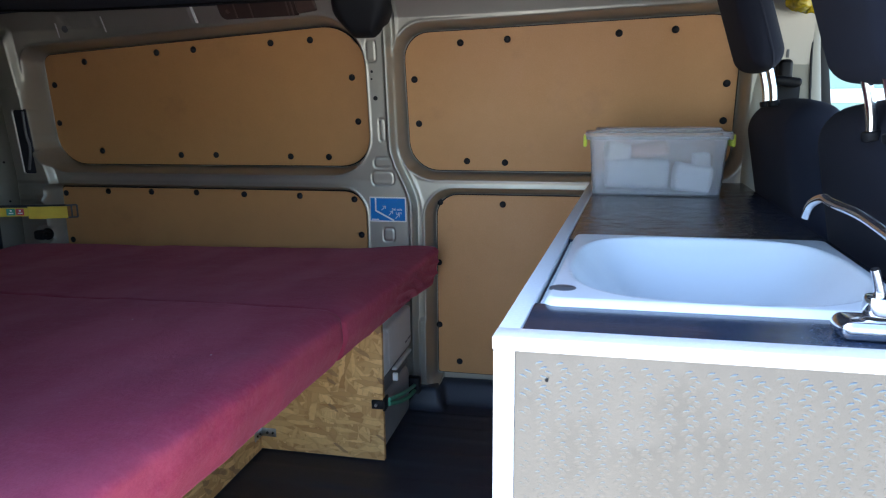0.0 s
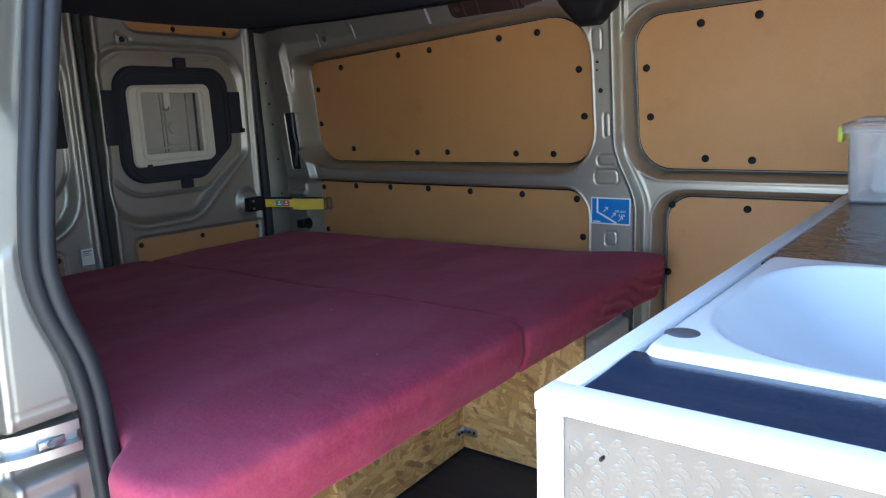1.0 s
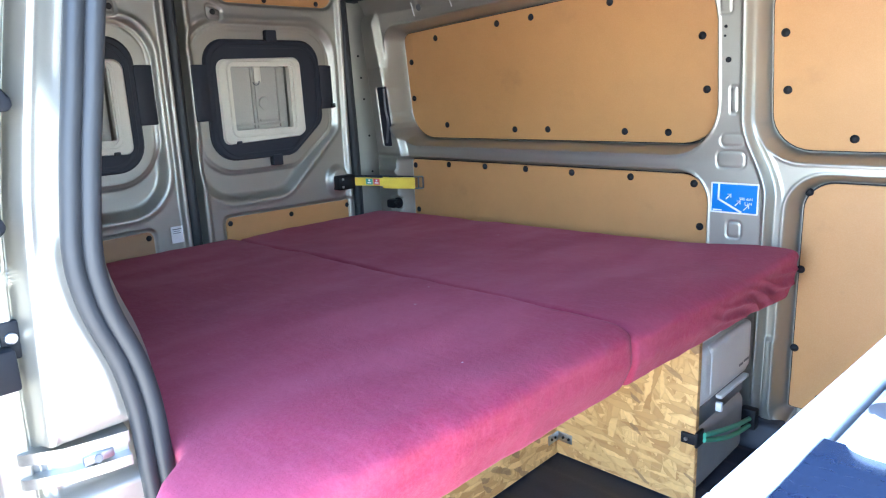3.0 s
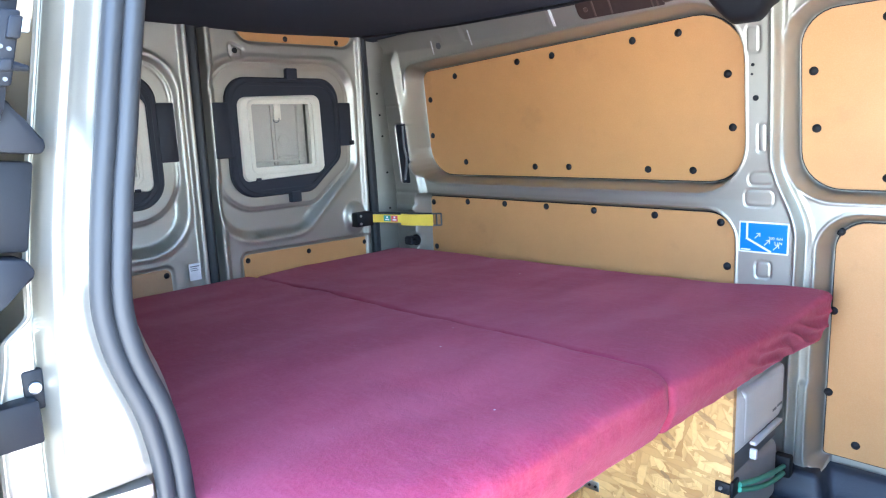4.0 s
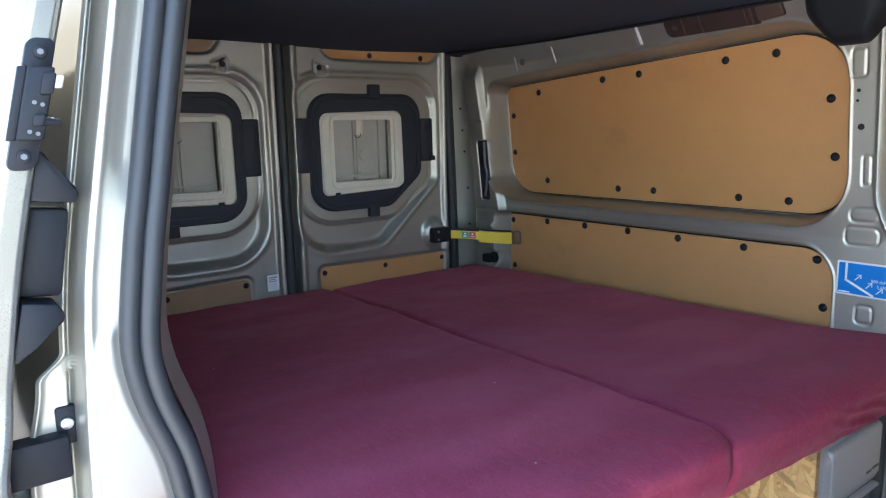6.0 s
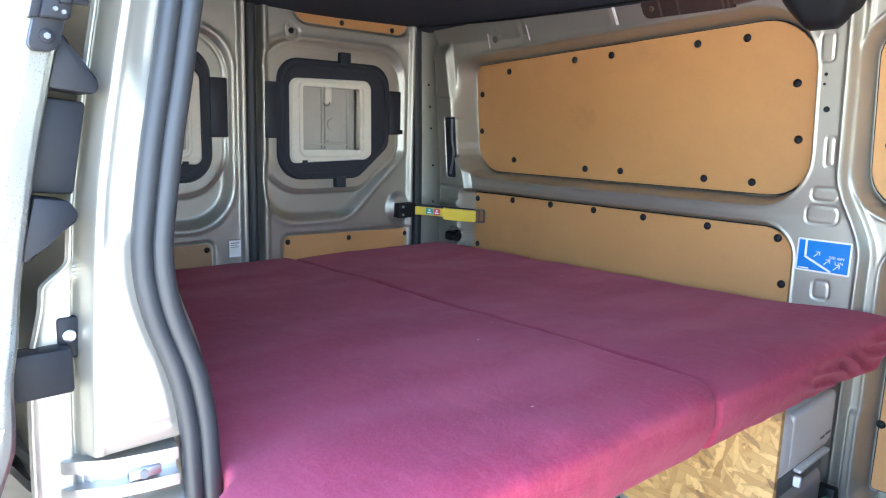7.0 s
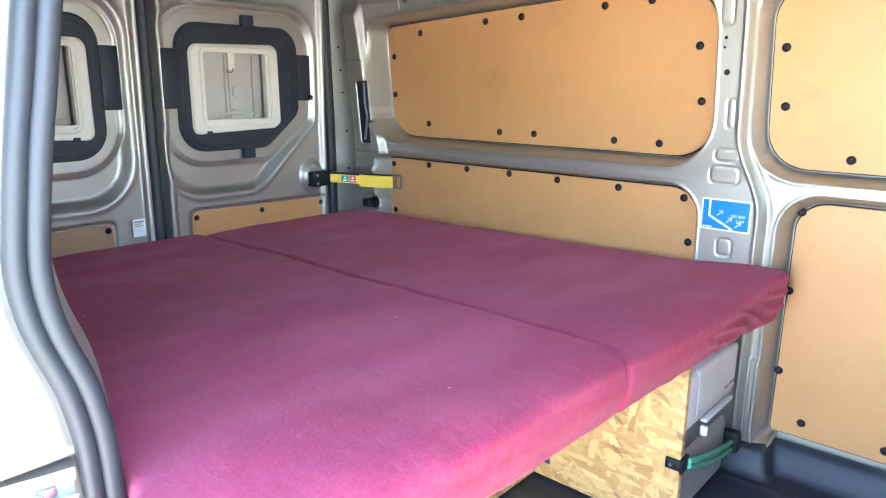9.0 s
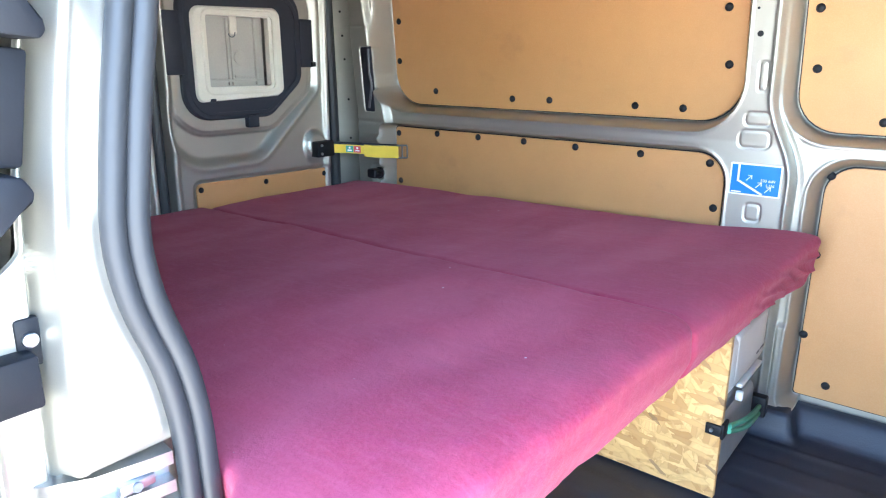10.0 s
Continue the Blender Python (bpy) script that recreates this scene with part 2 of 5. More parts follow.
def fleece():
    m, nt, p = shader("wine red fleece")
    co = nt.nodes.new("ShaderNodeTexCoord").outputs["Object"]
    big, mid, fine = noise_tex(nt, co, 3.5, 5), noise_tex(nt, co, 38, 4, 0.65), noise_tex(nt, co, 520, 3)
    c = mixed(nt, ramp(nt, big.outputs[0], 0.3, 0.7), (0.324, 0.0314, 0.0636), (0.373, 0.0407, 0.0788))
    c = mixed(nt, ramp(nt, mid.outputs[0], 0.4, 0.75, 0.0, 0.35), c, (0.369, 0.0361, 0.1044))
    c = mixed(nt, ramp(nt, fine.outputs[0], 0.35, 0.7, 0.0, 0.4), c, (0.189, 0.0139, 0.0443))
    fuzz = noise_tex(nt, co, 170, 5, 0.7)
    c = mixed(nt, ramp(nt, fuzz.outputs[0], 0.45, 0.72, 0.0, 0.22), c, (0.480, 0.1010, 0.1547))
    c = mixed(nt, ramp(nt, fuzz.outputs[0], 0.5, 0.30, 0.0, 0.16), c, (0.171, 0.0121, 0.0381))
    nap = nt.nodes.new("ShaderNodeMapping")
    nap.inputs["Scale"].default_value = (5.0, 2.2, 5.0)
    nt.links.new(co, nap.inputs[0])
    brushed = noise_tex(nt, nap.outputs[0], 1.3, 5, 0.5)
    c = mixed(nt, ramp(nt, brushed.outputs[0], 0.42, 0.66, 0.0, 0.55), c, (0.428, 0.0870, 0.1318))
    lint = add(nt, "ShaderNodeTexVoronoi", Scale=9.0)
    nt.links.new(co, lint.inputs["Vector"])
    c = mixed(nt, ramp(nt, lint.outputs["Distance"], 0.014, 0.02, 0.75, 0.0), c, (0.7, 0.6, 0.6))
    turn = nt.nodes.new("ShaderNodeMapping")
    turn.inputs["Rotation"].default_value = (0.0, 0.0, radians(28))
    turn.inputs["Scale"].default_value = (22.0, 80.0, 40.0)
    nt.links.new(co, turn.inputs[0])
    stroke_marks = noise_tex(nt, turn.outputs[0], 1.0, 5, 0.6)
    c = mixed(nt, ramp(nt, stroke_marks.outputs[0], 0.50, 0.74, 0.0, 0.20), c, (0.470, 0.1136, 0.1639))
    dust = add(nt, "ShaderNodeTexVoronoi", Scale=21.0)
    nt.links.new(co, dust.inputs["Vector"])
    c = mixed(nt, ramp(nt, dust.outputs["Distance"], 0.012, 0.02, 0.6, 0.0), c, (0.6, 0.48, 0.47))
    nt.links.new(c, p.inputs["Base Color"])
    p.inputs["Roughness"].default_value = 0.9
    p.inputs["Specular IOR Level"].default_value = 0.2
    p.inputs["Sheen Weight"].default_value = 0.20
    p.inputs["Sheen Roughness"].default_value = 0.5
    p.inputs["Sheen Tint"].default_value = (0.88, 0.42, 0.47, 1)
    b1 = add(nt, "ShaderNodeBump", Strength=0.34, Distance=0.004)
    nt.links.new(mid.outputs[0], b1.inputs["Height"])
    b2 = add(nt, "ShaderNodeBump", Strength=0.30, Distance=0.003)
    nt.links.new(fuzz.outputs[0], b2.inputs["Height"])
    nt.links.new(b1.outputs[0], b2.inputs["Normal"])
    nt.links.new(b2.outputs[0], p.inputs["Normal"])
    return m


def clear(name, tint, rough, through_part=1.0):
    m, nt, p = shader(name)
    p.inputs["Base Color"].default_value = (*tint, 1)
    p.inputs["Transmission Weight"].default_value = through_part
    p.inputs["Roughness"].default_value = rough
    p.inputs["IOR"].default_value = 1.2
    return m


HARDBOARD = hardboard("smooth brown hardboard", (0.53, 0.270, 0.102), (0.475, 0.226, 0.076))
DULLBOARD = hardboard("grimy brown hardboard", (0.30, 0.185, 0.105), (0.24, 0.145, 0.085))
OSB, FLEECE = strand_board(), fleece()
CLEAR = clear("frosted clear plastic", (0.95, 0.96, 1.0), 0.24, 0.80)
GLASS = clear("window glass", (0.93, 0.96, 0.95), 0.0)


# ---- shape helpers ----
def smooth01(a, b, x):
    t = np.clip((x - a) / (b - a), 0, 1)
    return t * t * (3 - 2 * t)


def mesh_of(name, verts, faces, material, smooth=True):
    me = bpy.data.meshes.new(name)
    me.from_pydata([tuple(map(float, v)) for v in verts], [], [tuple(map(int, f)) for f in faces])
    me.materials.append(material)
    if smooth:
        me.shade_smooth()
    me.update()
    return me


def mesh_bm(name, bm, material, smooth=False, angle=35):
    me = bpy.data.meshes.new(name)
    bmesh.ops.recalc_face_normals(bm, faces=bm.faces[:])
    bm.to_mesh(me)
    bm.free()
    me.materials.append(material)
    if smooth:
        me.shade_smooth()
        me.set_sharp_from_angle(angle=radians(angle))
    return me


def place_of(ob):
    p = Vector()
    while ob:
        p += ob.location
        ob = ob.parent
    return p


def part(name, shape, material, parent, label="", smooth=True, at=None):
    """One mesh object under a thing or part. Shapes come in world metres, or round their own origin where at is given."""
    me = shape if isinstance(shape, bpy.types.Mesh) else mesh_bm(name, shape, material, smooth)
    base = place_of(parent) if parent else Vector()
    if at is None:
        me.transform(Matrix.Translation(-base))
    ob = new(name, me)
    ob.parent = parent
    if at is not None:
        ob.location = Vector(at) - base
    return tagged(ob, label)


def thing(name, base, label, category, group="", kind=""):
    ob = new(name)
    ob.empty_display_size = 0.05
    ob.location = base
    return tagged(ob, label, category, group, kind)


def single(name, me, label="", category="", group="", kind=""):
    return tagged(new(name, me), label, category, group, kind)


def box(lo, hi, bevel=0.0, seg=2, bm=None):
    bm = bm or bmesh.new()
    c = [(a + b) / 2 for a, b in zip(lo, hi)]
    s = [b - a for a, b in zip(lo, hi)]
    r = bmesh.ops.create_cube(bm, size=1, matrix=Matrix.Translation(c) @ Matrix.Diagonal((*s, 1)))
    if bevel:
        es = list({e for v in r["verts"] for e in v.link_edges})
        bmesh.ops.bevel(bm, geom=es, offset=bevel, segments=seg, affect="EDGES", profile=0.5)
    return bm


def disc(center, axis, radius, height, seg=20, bm=None, bevel=0.0, r2=None):
    bm = bm or bmesh.new()
    q = Vector(axis).to_track_quat("Z", "Y").to_matrix().to_4x4()
    m = Matrix.Translation(Vector(center)) @ q
    r = bmesh.ops.create_cone(bm, cap_ends=True, segments=seg, radius1=radius, radius2=radius if r2 is None else r2, depth=height, matrix=m)
    if bevel:
        es = [e for v in r["verts"] for e in v.link_edges if len(e.link_faces) == 2 and any(len(f.verts) > 4 for f in e.link_faces)]
        bmesh.ops.bevel(bm, geom=list(set(es)), offset=bevel, segments=2, affect="EDGES", profile=0.5)
    return bm


def dome(radius, height, axis, seg=14):
    """A button head with a rim, about the origin, its back at the origin."""
    prof = [(0.0, height), (0.45, 0.92 * height), (0.75, 0.62 * height), (0.86, 0.38 * height), (1.0, 0.30 * height), (1.02, 0.0)]
    q = Vector(axis).to_track_quat("Z", "Y").to_matrix()
    verts, faces = [q @ Vector((0, 0, height))], []
    for r, h in prof[1:]:
        for i in range(seg):
            a = 2 * math.pi * i / seg
            verts.append(q @ Vector((r * radius * math.cos(a), r * radius * math.sin(a), h)))
    for i in range(seg):
        faces.append((0, 1 + i, 1 + (i + 1) % seg))
    for k in range(len(prof) - 2):
        a, b = 1 + k * seg, 1 + (k + 1) * seg
        for i in range(seg):
            j = (i + 1) % seg
            faces.append((a + i, b + i, b + j, a + j))
    return verts, faces


def tube(points, radius, seg=12, steps=8, bm=None, flat=1.0):
    """A round bar along a smooth line through the points; flat squashes its section."""
    pts = [Vector(p) for p in points]
    line = []
    for i in range(len(pts) - 1):
        p0, p1, p2, p3 = pts[max(i - 1, 0)], pts[i], pts[i + 1], pts[min(i + 2, len(pts) - 1)]
        for k in range(steps):
            t = k / steps
            line.append(0.5 * (2 * p1 + (p2 - p0) * t + (2 * p0 - 5 * p1 + 4 * p2 - p3) * t * t + (3 * p1 - p0 - 3 * p2 + p3) * t ** 3))
    line.append(pts[-1])
    bm = bm or bmesh.new()
    rings, side = [], None
    for i, c in enumerate(line):
        d = (line[min(i + 1, len(line) - 1)] - line[max(i - 1, 0)]).normalized()
        if side is None:
            side = d.orthogonal().normalized()
        side = (side - d * side.dot(d)).normalized()
        up = d.cross(side)
        r = radius(i / (len(line) - 1)) if callable(radius) else radius
        rings.append([bm.verts.new(c + (side * math.cos(a) + up * math.sin(a) * flat) * r) for a in (2 * math.pi * k / seg for k in range(seg))])
    for a, b in zip(rings, rings[1:]):
        for k in range(seg):
            bm.faces.new((a[k], a[(k + 1) % seg], b[(k + 1) % seg], b[k]))
    bm.faces.new(rings[0])
    bm.faces.new(rings[-1])
    return bm


def round_poly(corners, radii, seg=8):
    """A polygon with rounded corners, as an array of 2D points."""
    out, n = [], len(corners)
    for i in range(n):
        p, a, b = (np.array(corners[k % n], float) for k in (i, i - 1, i + 1))
        u, w = a - p, b - p
        u, w = u / np.linalg.norm(u), w / np.linalg.norm(w)
        half = math.acos(np.clip(u @ w, -1, 1)) / 2
        r = radii[i] if isinstance(radii, (list, tuple)) else radii
        d = r / math.tan(half)
        c = p + (u + w) / np.linalg.norm(u + w) * (r / math.sin(half))
        s, e = p + u * d - c, p + w * d - c
        a0, a1 = math.atan2(s[1], s[0]), math.atan2(e[1], e[0])
        da = (a1 - a0 + math.pi) % (2 * math.pi) - math.pi
        out += [c + r * np.array((math.cos(a0 + da * k / seg), math.sin(a0 + da * k / seg))) for k in range(seg + 1)]
    return np.array(out)


def distance_to(poly, u, v):
    """Signed distance to a closed outline, negative inside."""
    best, inside = np.full(u.shape, 1e9), np.zeros(u.shape, bool)
    for (ax, ay), (bx, by) in zip(poly, np.roll(poly, -1, axis=0)):
        ex, ey = bx - ax, by - ay
        t = np.clip(((u - ax) * ex + (v - ay) * ey) / max(ex * ex + ey * ey, 1e-12), 0, 1)
        best = np.minimum(best, (u - ax - t * ex) ** 2 + (v - ay - t * ey) ** 2)
        cross = (ay > v) != (by > v)
        inside ^= cross & (u < (bx - ax) * (v - ay) / (by - ay if by != ay else 1e-12) + ax)
    return np.where(inside, -1, 1) * np.sqrt(best)


def sheet(name, us, vs, fn, material):
    """A pressed sheet: a fine grid whose points fn(U, V) gives as x, y, z arrays."""
    U, V = np.meshgrid(us, vs, indexing="ij")
    P = np.stack(fn(U, V), axis=-1).reshape(-1, 3)
    n, m = len(us), len(vs)
    i = np.arange((n - 1) * m).reshape(n - 1, m)[:, :-1].ravel()
    F = np.stack((i, i + 1, i + m + 1, i + m), axis=1)
    me = bpy.data.meshes.new(name)
    me.vertices.add(len(P))
    me.vertices.foreach_set("co", P.astype(np.float32).ravel())
    me.loops.add(len(F) * 4)
    me.loops.foreach_set("vertex_index", F.astype(np.int32).ravel())
    me.polygons.add(len(F))
    me.polygons.foreach_set("loop_start", np.arange(0, len(F) * 4, 4, dtype=np.int32))
    me.update(calc_edges=True)
    me.validate()
    me.materials.append(material)
    me.shade_smooth()
    return me


def board(outline, thick, to_world, bevel=0.0012, hole=None):
    """A flat board from a 2D outline; to_world(u, v, w) places it, w from 0 at the back to thick at the front."""
    bm = bmesh.new()
    n = len(outline)
    c = outline.mean(axis=0)
    ins = c + (outline - c) * (1 - bevel / np.abs(outline - c).max())
    rings = []
    for pts, w in ((outline, 0.0), (outline, thick - bevel), (ins, thick)):
        rings.append([bm.verts.new(to_world(p[0], p[1], w)) for p in pts])
    for a, b in zip(rings, rings[1:]):
        for k in range(n):
            bm.faces.new((a[k], a[(k + 1) % n], b[(k + 1) % n], b[k]))
    if hole is None:
        bm.faces.new(rings[-1])
        bm.faces.new(rings[0][::-1])
    else:
        inner = [[bm.verts.new(to_world(p[0], p[1], w)) for p in hole] for w in (0.0, thick)]
        m = len(hole)
        for k in range(m):
            bm.faces.new((inner[0][k], inner[1][k], inner[1][(k + 1) % m], inner[0][(k + 1) % m]))
        for outer, inn in ((rings[0], inner[0]), (rings[-1], inner[1])):
            es = [bm.edges.get((r[k], r[(k + 1) % len(r)])) for r in (outer, inn) for k in range(len(r))]
            bmesh.ops.triangle_fill(bm, use_beauty=True, use_dissolve=False, edges=es)
    return bm


def axis_steps(h, r, n):
    e = [0, 0.1, 0.28, 0.52, 0.78]
    return np.array([-h + r * k for k in e] + list(np.linspace(-h + r, h - r, n)) + [h - r * k for k in e[::-1]])


def cushion(size, r, counts, warp):
    """A block with well rounded edges; warp(points) gives its final places."""
    h = [s / 2 for s in size]
    ax = [axis_steps(h[i], r, counts[i]) for i in range(3)]
    verts, faces, seen = [], [], {}

    def vid(p):
        k = tuple(np.round(p, 6))
        if k not in seen:
            seen[k] = len(verts)
            verts.append(p)
        return seen[k]
    for d in range(3):
        a, b = (d + 1) % 3, (d + 2) % 3
        for sgn in (-1, 1):
            ids = np.empty((len(ax[a]), len(ax[b])), int)
            for i, p in enumerate(ax[a]):
                for j, q in enumerate(ax[b]):
                    v = np.zeros(3)
                    v[d], v[a], v[b] = sgn * h[d], p, q
                    ids[i, j] = vid(v)
            for i in range(len(ax[a]) - 1):
                for j in range(len(ax[b]) - 1):
                    f = (ids[i, j], ids[i + 1, j], ids[i + 1, j + 1], ids[i, j + 1])
                    faces.append(f if sgn > 0 else f[::-1])
    P = np.array(verts)
    inner = np.clip(P, [-(k - r) for k in h], [k - r for k in h])
    d = P - inner
    ln = np.linalg.norm(d, axis=1, keepdims=True)
    P = inner + np.where(ln > 1e-9, d / np.maximum(ln, 1e-9) * r, 0)
    return warp(P), faces


def soft_block(name, lo, hi, r, material, counts=(4, 4, 4), turn=None, bulge=0.0):
    lo, hi = Vector(lo), Vector(hi)
    size, mid = hi - lo, (lo + hi) / 2

    def warp(P):
        Q = P.copy()
        if bulge:
            for d in range(3):
                a, b = (d + 1) % 3, (d + 2) % 3
                Q[:, d] *= 1 + bulge * (1 - (P[:, a] / (size[a] / 2)) ** 2) * (1 - (P[:, b] / (size[b] / 2)) ** 2)
        if turn is not None:
            Q = Q @ np.array(turn.to_3x3()).T
        return Q + np.array(mid)
    return mesh_of(name, *cushion(size, r, counts, warp), material)


def bars(rects, to_world, thick=0.0004):
    """Small raised print: rectangles (u0, v0, u1, v1)."""
    bm = bmesh.new()
    for u0, v0, u1, v1 in rects:
        low = [bm.verts.new(to_world(u, v, 0)) for u, v in ((u0, v0), (u1, v0), (u1, v1), (u0, v1))]
        top = [bm.verts.new(to_world(u, v, thick)) for u, v in ((u0, v0), (u1, v0), (u1, v1), (u0, v1))]
        bm.faces.new(top)
        for k in range(4):
            bm.faces.new((low[k], low[(k + 1) % 4], top[(k + 1) % 4], top[k]))
    return bm


def lettering(text, size, material, m):
    cu = bpy.data.curves.new("writing", "FONT")
    cu.body, cu.size, cu.extrude = text, size, 0.0003
    ob = bpy.data.objects.new("writing", cu)
    scene.collection.objects.link(ob)
    bpy.context.view_layer.update()
    me = bpy.data.meshes.new_from_object(ob.evaluated_get(bpy.context.evaluated_depsgraph_get()))
    bpy.data.objects.remove(ob)
    bpy.data.curves.remove(cu)
    me.materials.clear()
    me.materials.append(material)
    me.transform(m)
    return me


def treads(name, spots, material, to_world, length, width, height):
    """Raised lens-shaped treads, one joined relief. spots: (u, v, angle)."""
    prof = [(-0.5, 0.0), (-0.28, 0.75), (0.0, 1.0), (0.28, 0.75), (0.5, 0.0)]
    verts, faces = [], []
    for u, v, a in spots:
        b, ca, sa = len(verts), math.cos(a), math.sin(a)
        for s, w in prof:
            for side in (-1, 0, 1):
                x, y = s * length, side * w * width / 2
                verts.append(to_world(u + x * ca - y * sa, v + x * sa + y * ca, height * (w if side == 0 else 0.0)))
        for k in range(4):
            for j in range(2):
                p = b + k * 3 + j
                faces.append((p, p + 3, p + 4, p + 1))
    return mesh_of(name, verts, faces, material)


# ---- ground and far distance ----
def ground_height(U, V):
    far = np.hypot(U, V)
    return U, V, -0.62 + 0.012 * np.sin(U * 1.7) * np.cos(V * 1.3) * (far < 40)


gs = np.concatenate([-np.geomspace(3000, 8, 24), np.linspace(-7, 7, 57), np.geomspace(8, 3000, 24)])
single("ground", sheet("ground", gs, gs, ground_height, GROUND), "pale dry gravel ground around the van", "ground", kind="structure")


# ---- far side wall of the van ----
def ply_upper(z):
    return 1.748 - (z - 0.80) * 0.14


OPEN_UP_REAR = round_poly([(-1.404, 1.168), (-0.224, 1.236), (-0.221, 0.786), (-1.422, 0.786)], (0.035, 0.13, 0.11, 0.10))
OPEN_UP_FRONT = round_poly([(-0.100, 1.200), (0.880, 1.226), (0.880, 0.773), (-0.097, 0.775)], (0.08, 0.08, 0.07, 0.095))
OPEN_LOW_REAR = round_poly([(-1.395, 0.711), (-0.236, 0.711), (-0.231, 0.06), (-1.395, 0.06)], (0.012, 0.075, 0.02, 0.02))
OPEN_LOW_FRONT = round_poly([(-0.012, 0.700), (0.90, 0.700), (0.90, 0.085), (-0.012, 0.085)], (0.07, 0.05, 0.01, 0.008))


def pad_groove(U, V, u, v, w, h, r, width=0.0026):
    q = np.hypot(np.maximum(np.abs(U - u) - w / 2 + r, 0), np.maximum(np.abs(V - v) - h / 2 + r, 0)) - r
    return np.exp(-(q / width) ** 2)


def wall_left_shape(X, Z):
    rib = -0.132 + 0.062 * smooth01(0.86, 0.66, Z)
    y = 1.662 - np.maximum(Z - 0.75, 0) * 0.10
    crease = np.interp(Z, (0.70, 0.735, 0.80, 0.86, 0.96, 1.115, 1.25), (-1.376, -1.376, -1.388, -1.403, -1.424, -1.438, -1.448))
    y = y - 0.030 * smooth01(crease + 0.006, crease - 0.010, X) * smooth01(1.26, 1.20, Z)
    y = y + 0.026 * smooth01(rib - 0.002, rib + 0.010, X)
    y = y - 0.006 * np.exp(-((X - rib + 0.006) / 0.0048) ** 2) - 0.006 * np.exp(-((X - rib - 0.023) / 0.005) ** 2) * smooth01(0.6, 0.85, Z)
    y = y + 0.002 * (np.exp(-((Z - 1.165) / 0.0022) ** 2) + np.exp(-((Z - 1.082) / 0.0022) ** 2)) * smooth01(rib + 0.026, rib + 0.029, X) * smooth01(rib + 0.048, rib + 0.045, X)
    # folded flange and bracket at the foot of the pillar
    y = y - 0.010 * smooth01(0.006, -0.002, np.abs(X + 0.045) - 0.012) * smooth01(0.30, 0.28, Z)
    for u, v, w, h, r in ((-0.166, 0.757, 0.072, 0.042, 0.014), (-0.162, 0.806, 0.060, 0.030, 0.012), (-0.150, 0.575, 0.036, 0.042, 0.010),
                          (-0.160, 0.908, 0.018, 0.066, 0.006), (-0.183, 1.144, 0.030, 0.06, 0.008)):
        y = y + 0.0024 * pad_groove(X, Z, u, v, w, h, r)
    # long crease across the rail below the upper panels
    y = y + 0.004 * np.exp(-((Z - 0.727) / 0.006) ** 2) * smooth01(-0.25, -0.35, X)
    for poly, plane, lip, soft in ((OPEN_UP_REAR, ply_upper(Z), 0.022, 1), (OPEN_UP_FRONT, ply_upper(Z), 0.024, 1),
                                   (OPEN_LOW_REAR, 1.703 + 0 * Z, 0.014, 0), (OPEN_LOW_FRONT, 1.750 + 0 * Z, 0.026, 1)):
        d = distance_to(poly, X, Z)
        f = smooth01(lip, 0.002, d)
        y = y * (1 - f) + (plane + 0.007) * f
        y = y - 0.002 * np.exp(-((d - lip - 0.002) / 0.0035) ** 2)
    # roof rail leans in to the roof, the rear corner turns to the doors
    y = y - 0.75 * np.maximum(Z - 1.238, 0) ** 1.1
    for u, v, w, h in ((-0.752, 1.268, 0.010, 0.05), (-1.10, 1.268, 0.02, 0.05), (-1.22, 1.262, 0.03, 0.03)):
        y = y + 0.006 * smooth01(0.004, -0.004, np.maximum(np.abs(X - u) - w / 2, np.abs(Z - v) - h / 2))
    corner = smooth01(-1.548, -1.588, X)
    y = y - 0.115 * corner 
    y = y + 0.055 * smooth01(-1.512, -1.530, X) * (1 - corner)
    # light slot and plug recess in the rear corner post
    slot = np.hypot(np.maximum(np.abs(X + 1.452) - 0.015, 0), np.maximum(np.abs(Z - 0.872) - 0.10, 0))
    y = y + 0.016 * smooth01(0.011, 0.007, slot)
    y = y + 0.003 * np.exp(-((Z - 1.05) / 0.0034) ** 2) * smooth01(crease + 0.002, crease - 0.010, X) * (1 - corner)
    y = y + 0.02 * smooth01(0.036, 0.026, np.hypot(X + 1.428, Z - 0.545))
    y = y - 0.012 * smooth01(0.012, -0.004, np.maximum(np.abs(X + 1.455) - 0.045, np.abs(Z - 0.668) - 0.006))
    y = np.where((Z < 0.083) & (X > 0.004), np.maximum(y, 1.768), y)
    return X, y, Z


wall_left = single("wall_left", sheet("wall_left", np.concatenate([np.arange(-1.60, -1.36, 0.003), np.arange(-1.36, -0.26, 0.006), np.arange(-0.26, 0.02, 0.0022), np.arange(0.02, 1.0501, 0.007)]),
                         np.arange(-0.02, 1.3301, 0.0032), wall_left_shape, PAINT),
                   "pressed champagne-painted steel side wall with ribs and pillars", "wall", kind="structure")
single("wall_left_outer", mesh_bm("wall_left_outer", box((-1.66, 1.80, -0.30), (1.06, 1.84, 1.38)), BODY),
       "painted outer side skin of the van", "wall", kind="structure")

BOLT = mesh_of("bolt", *dome(0.0105, 0.006, (0, -1, 0.0)), PLASTIC)


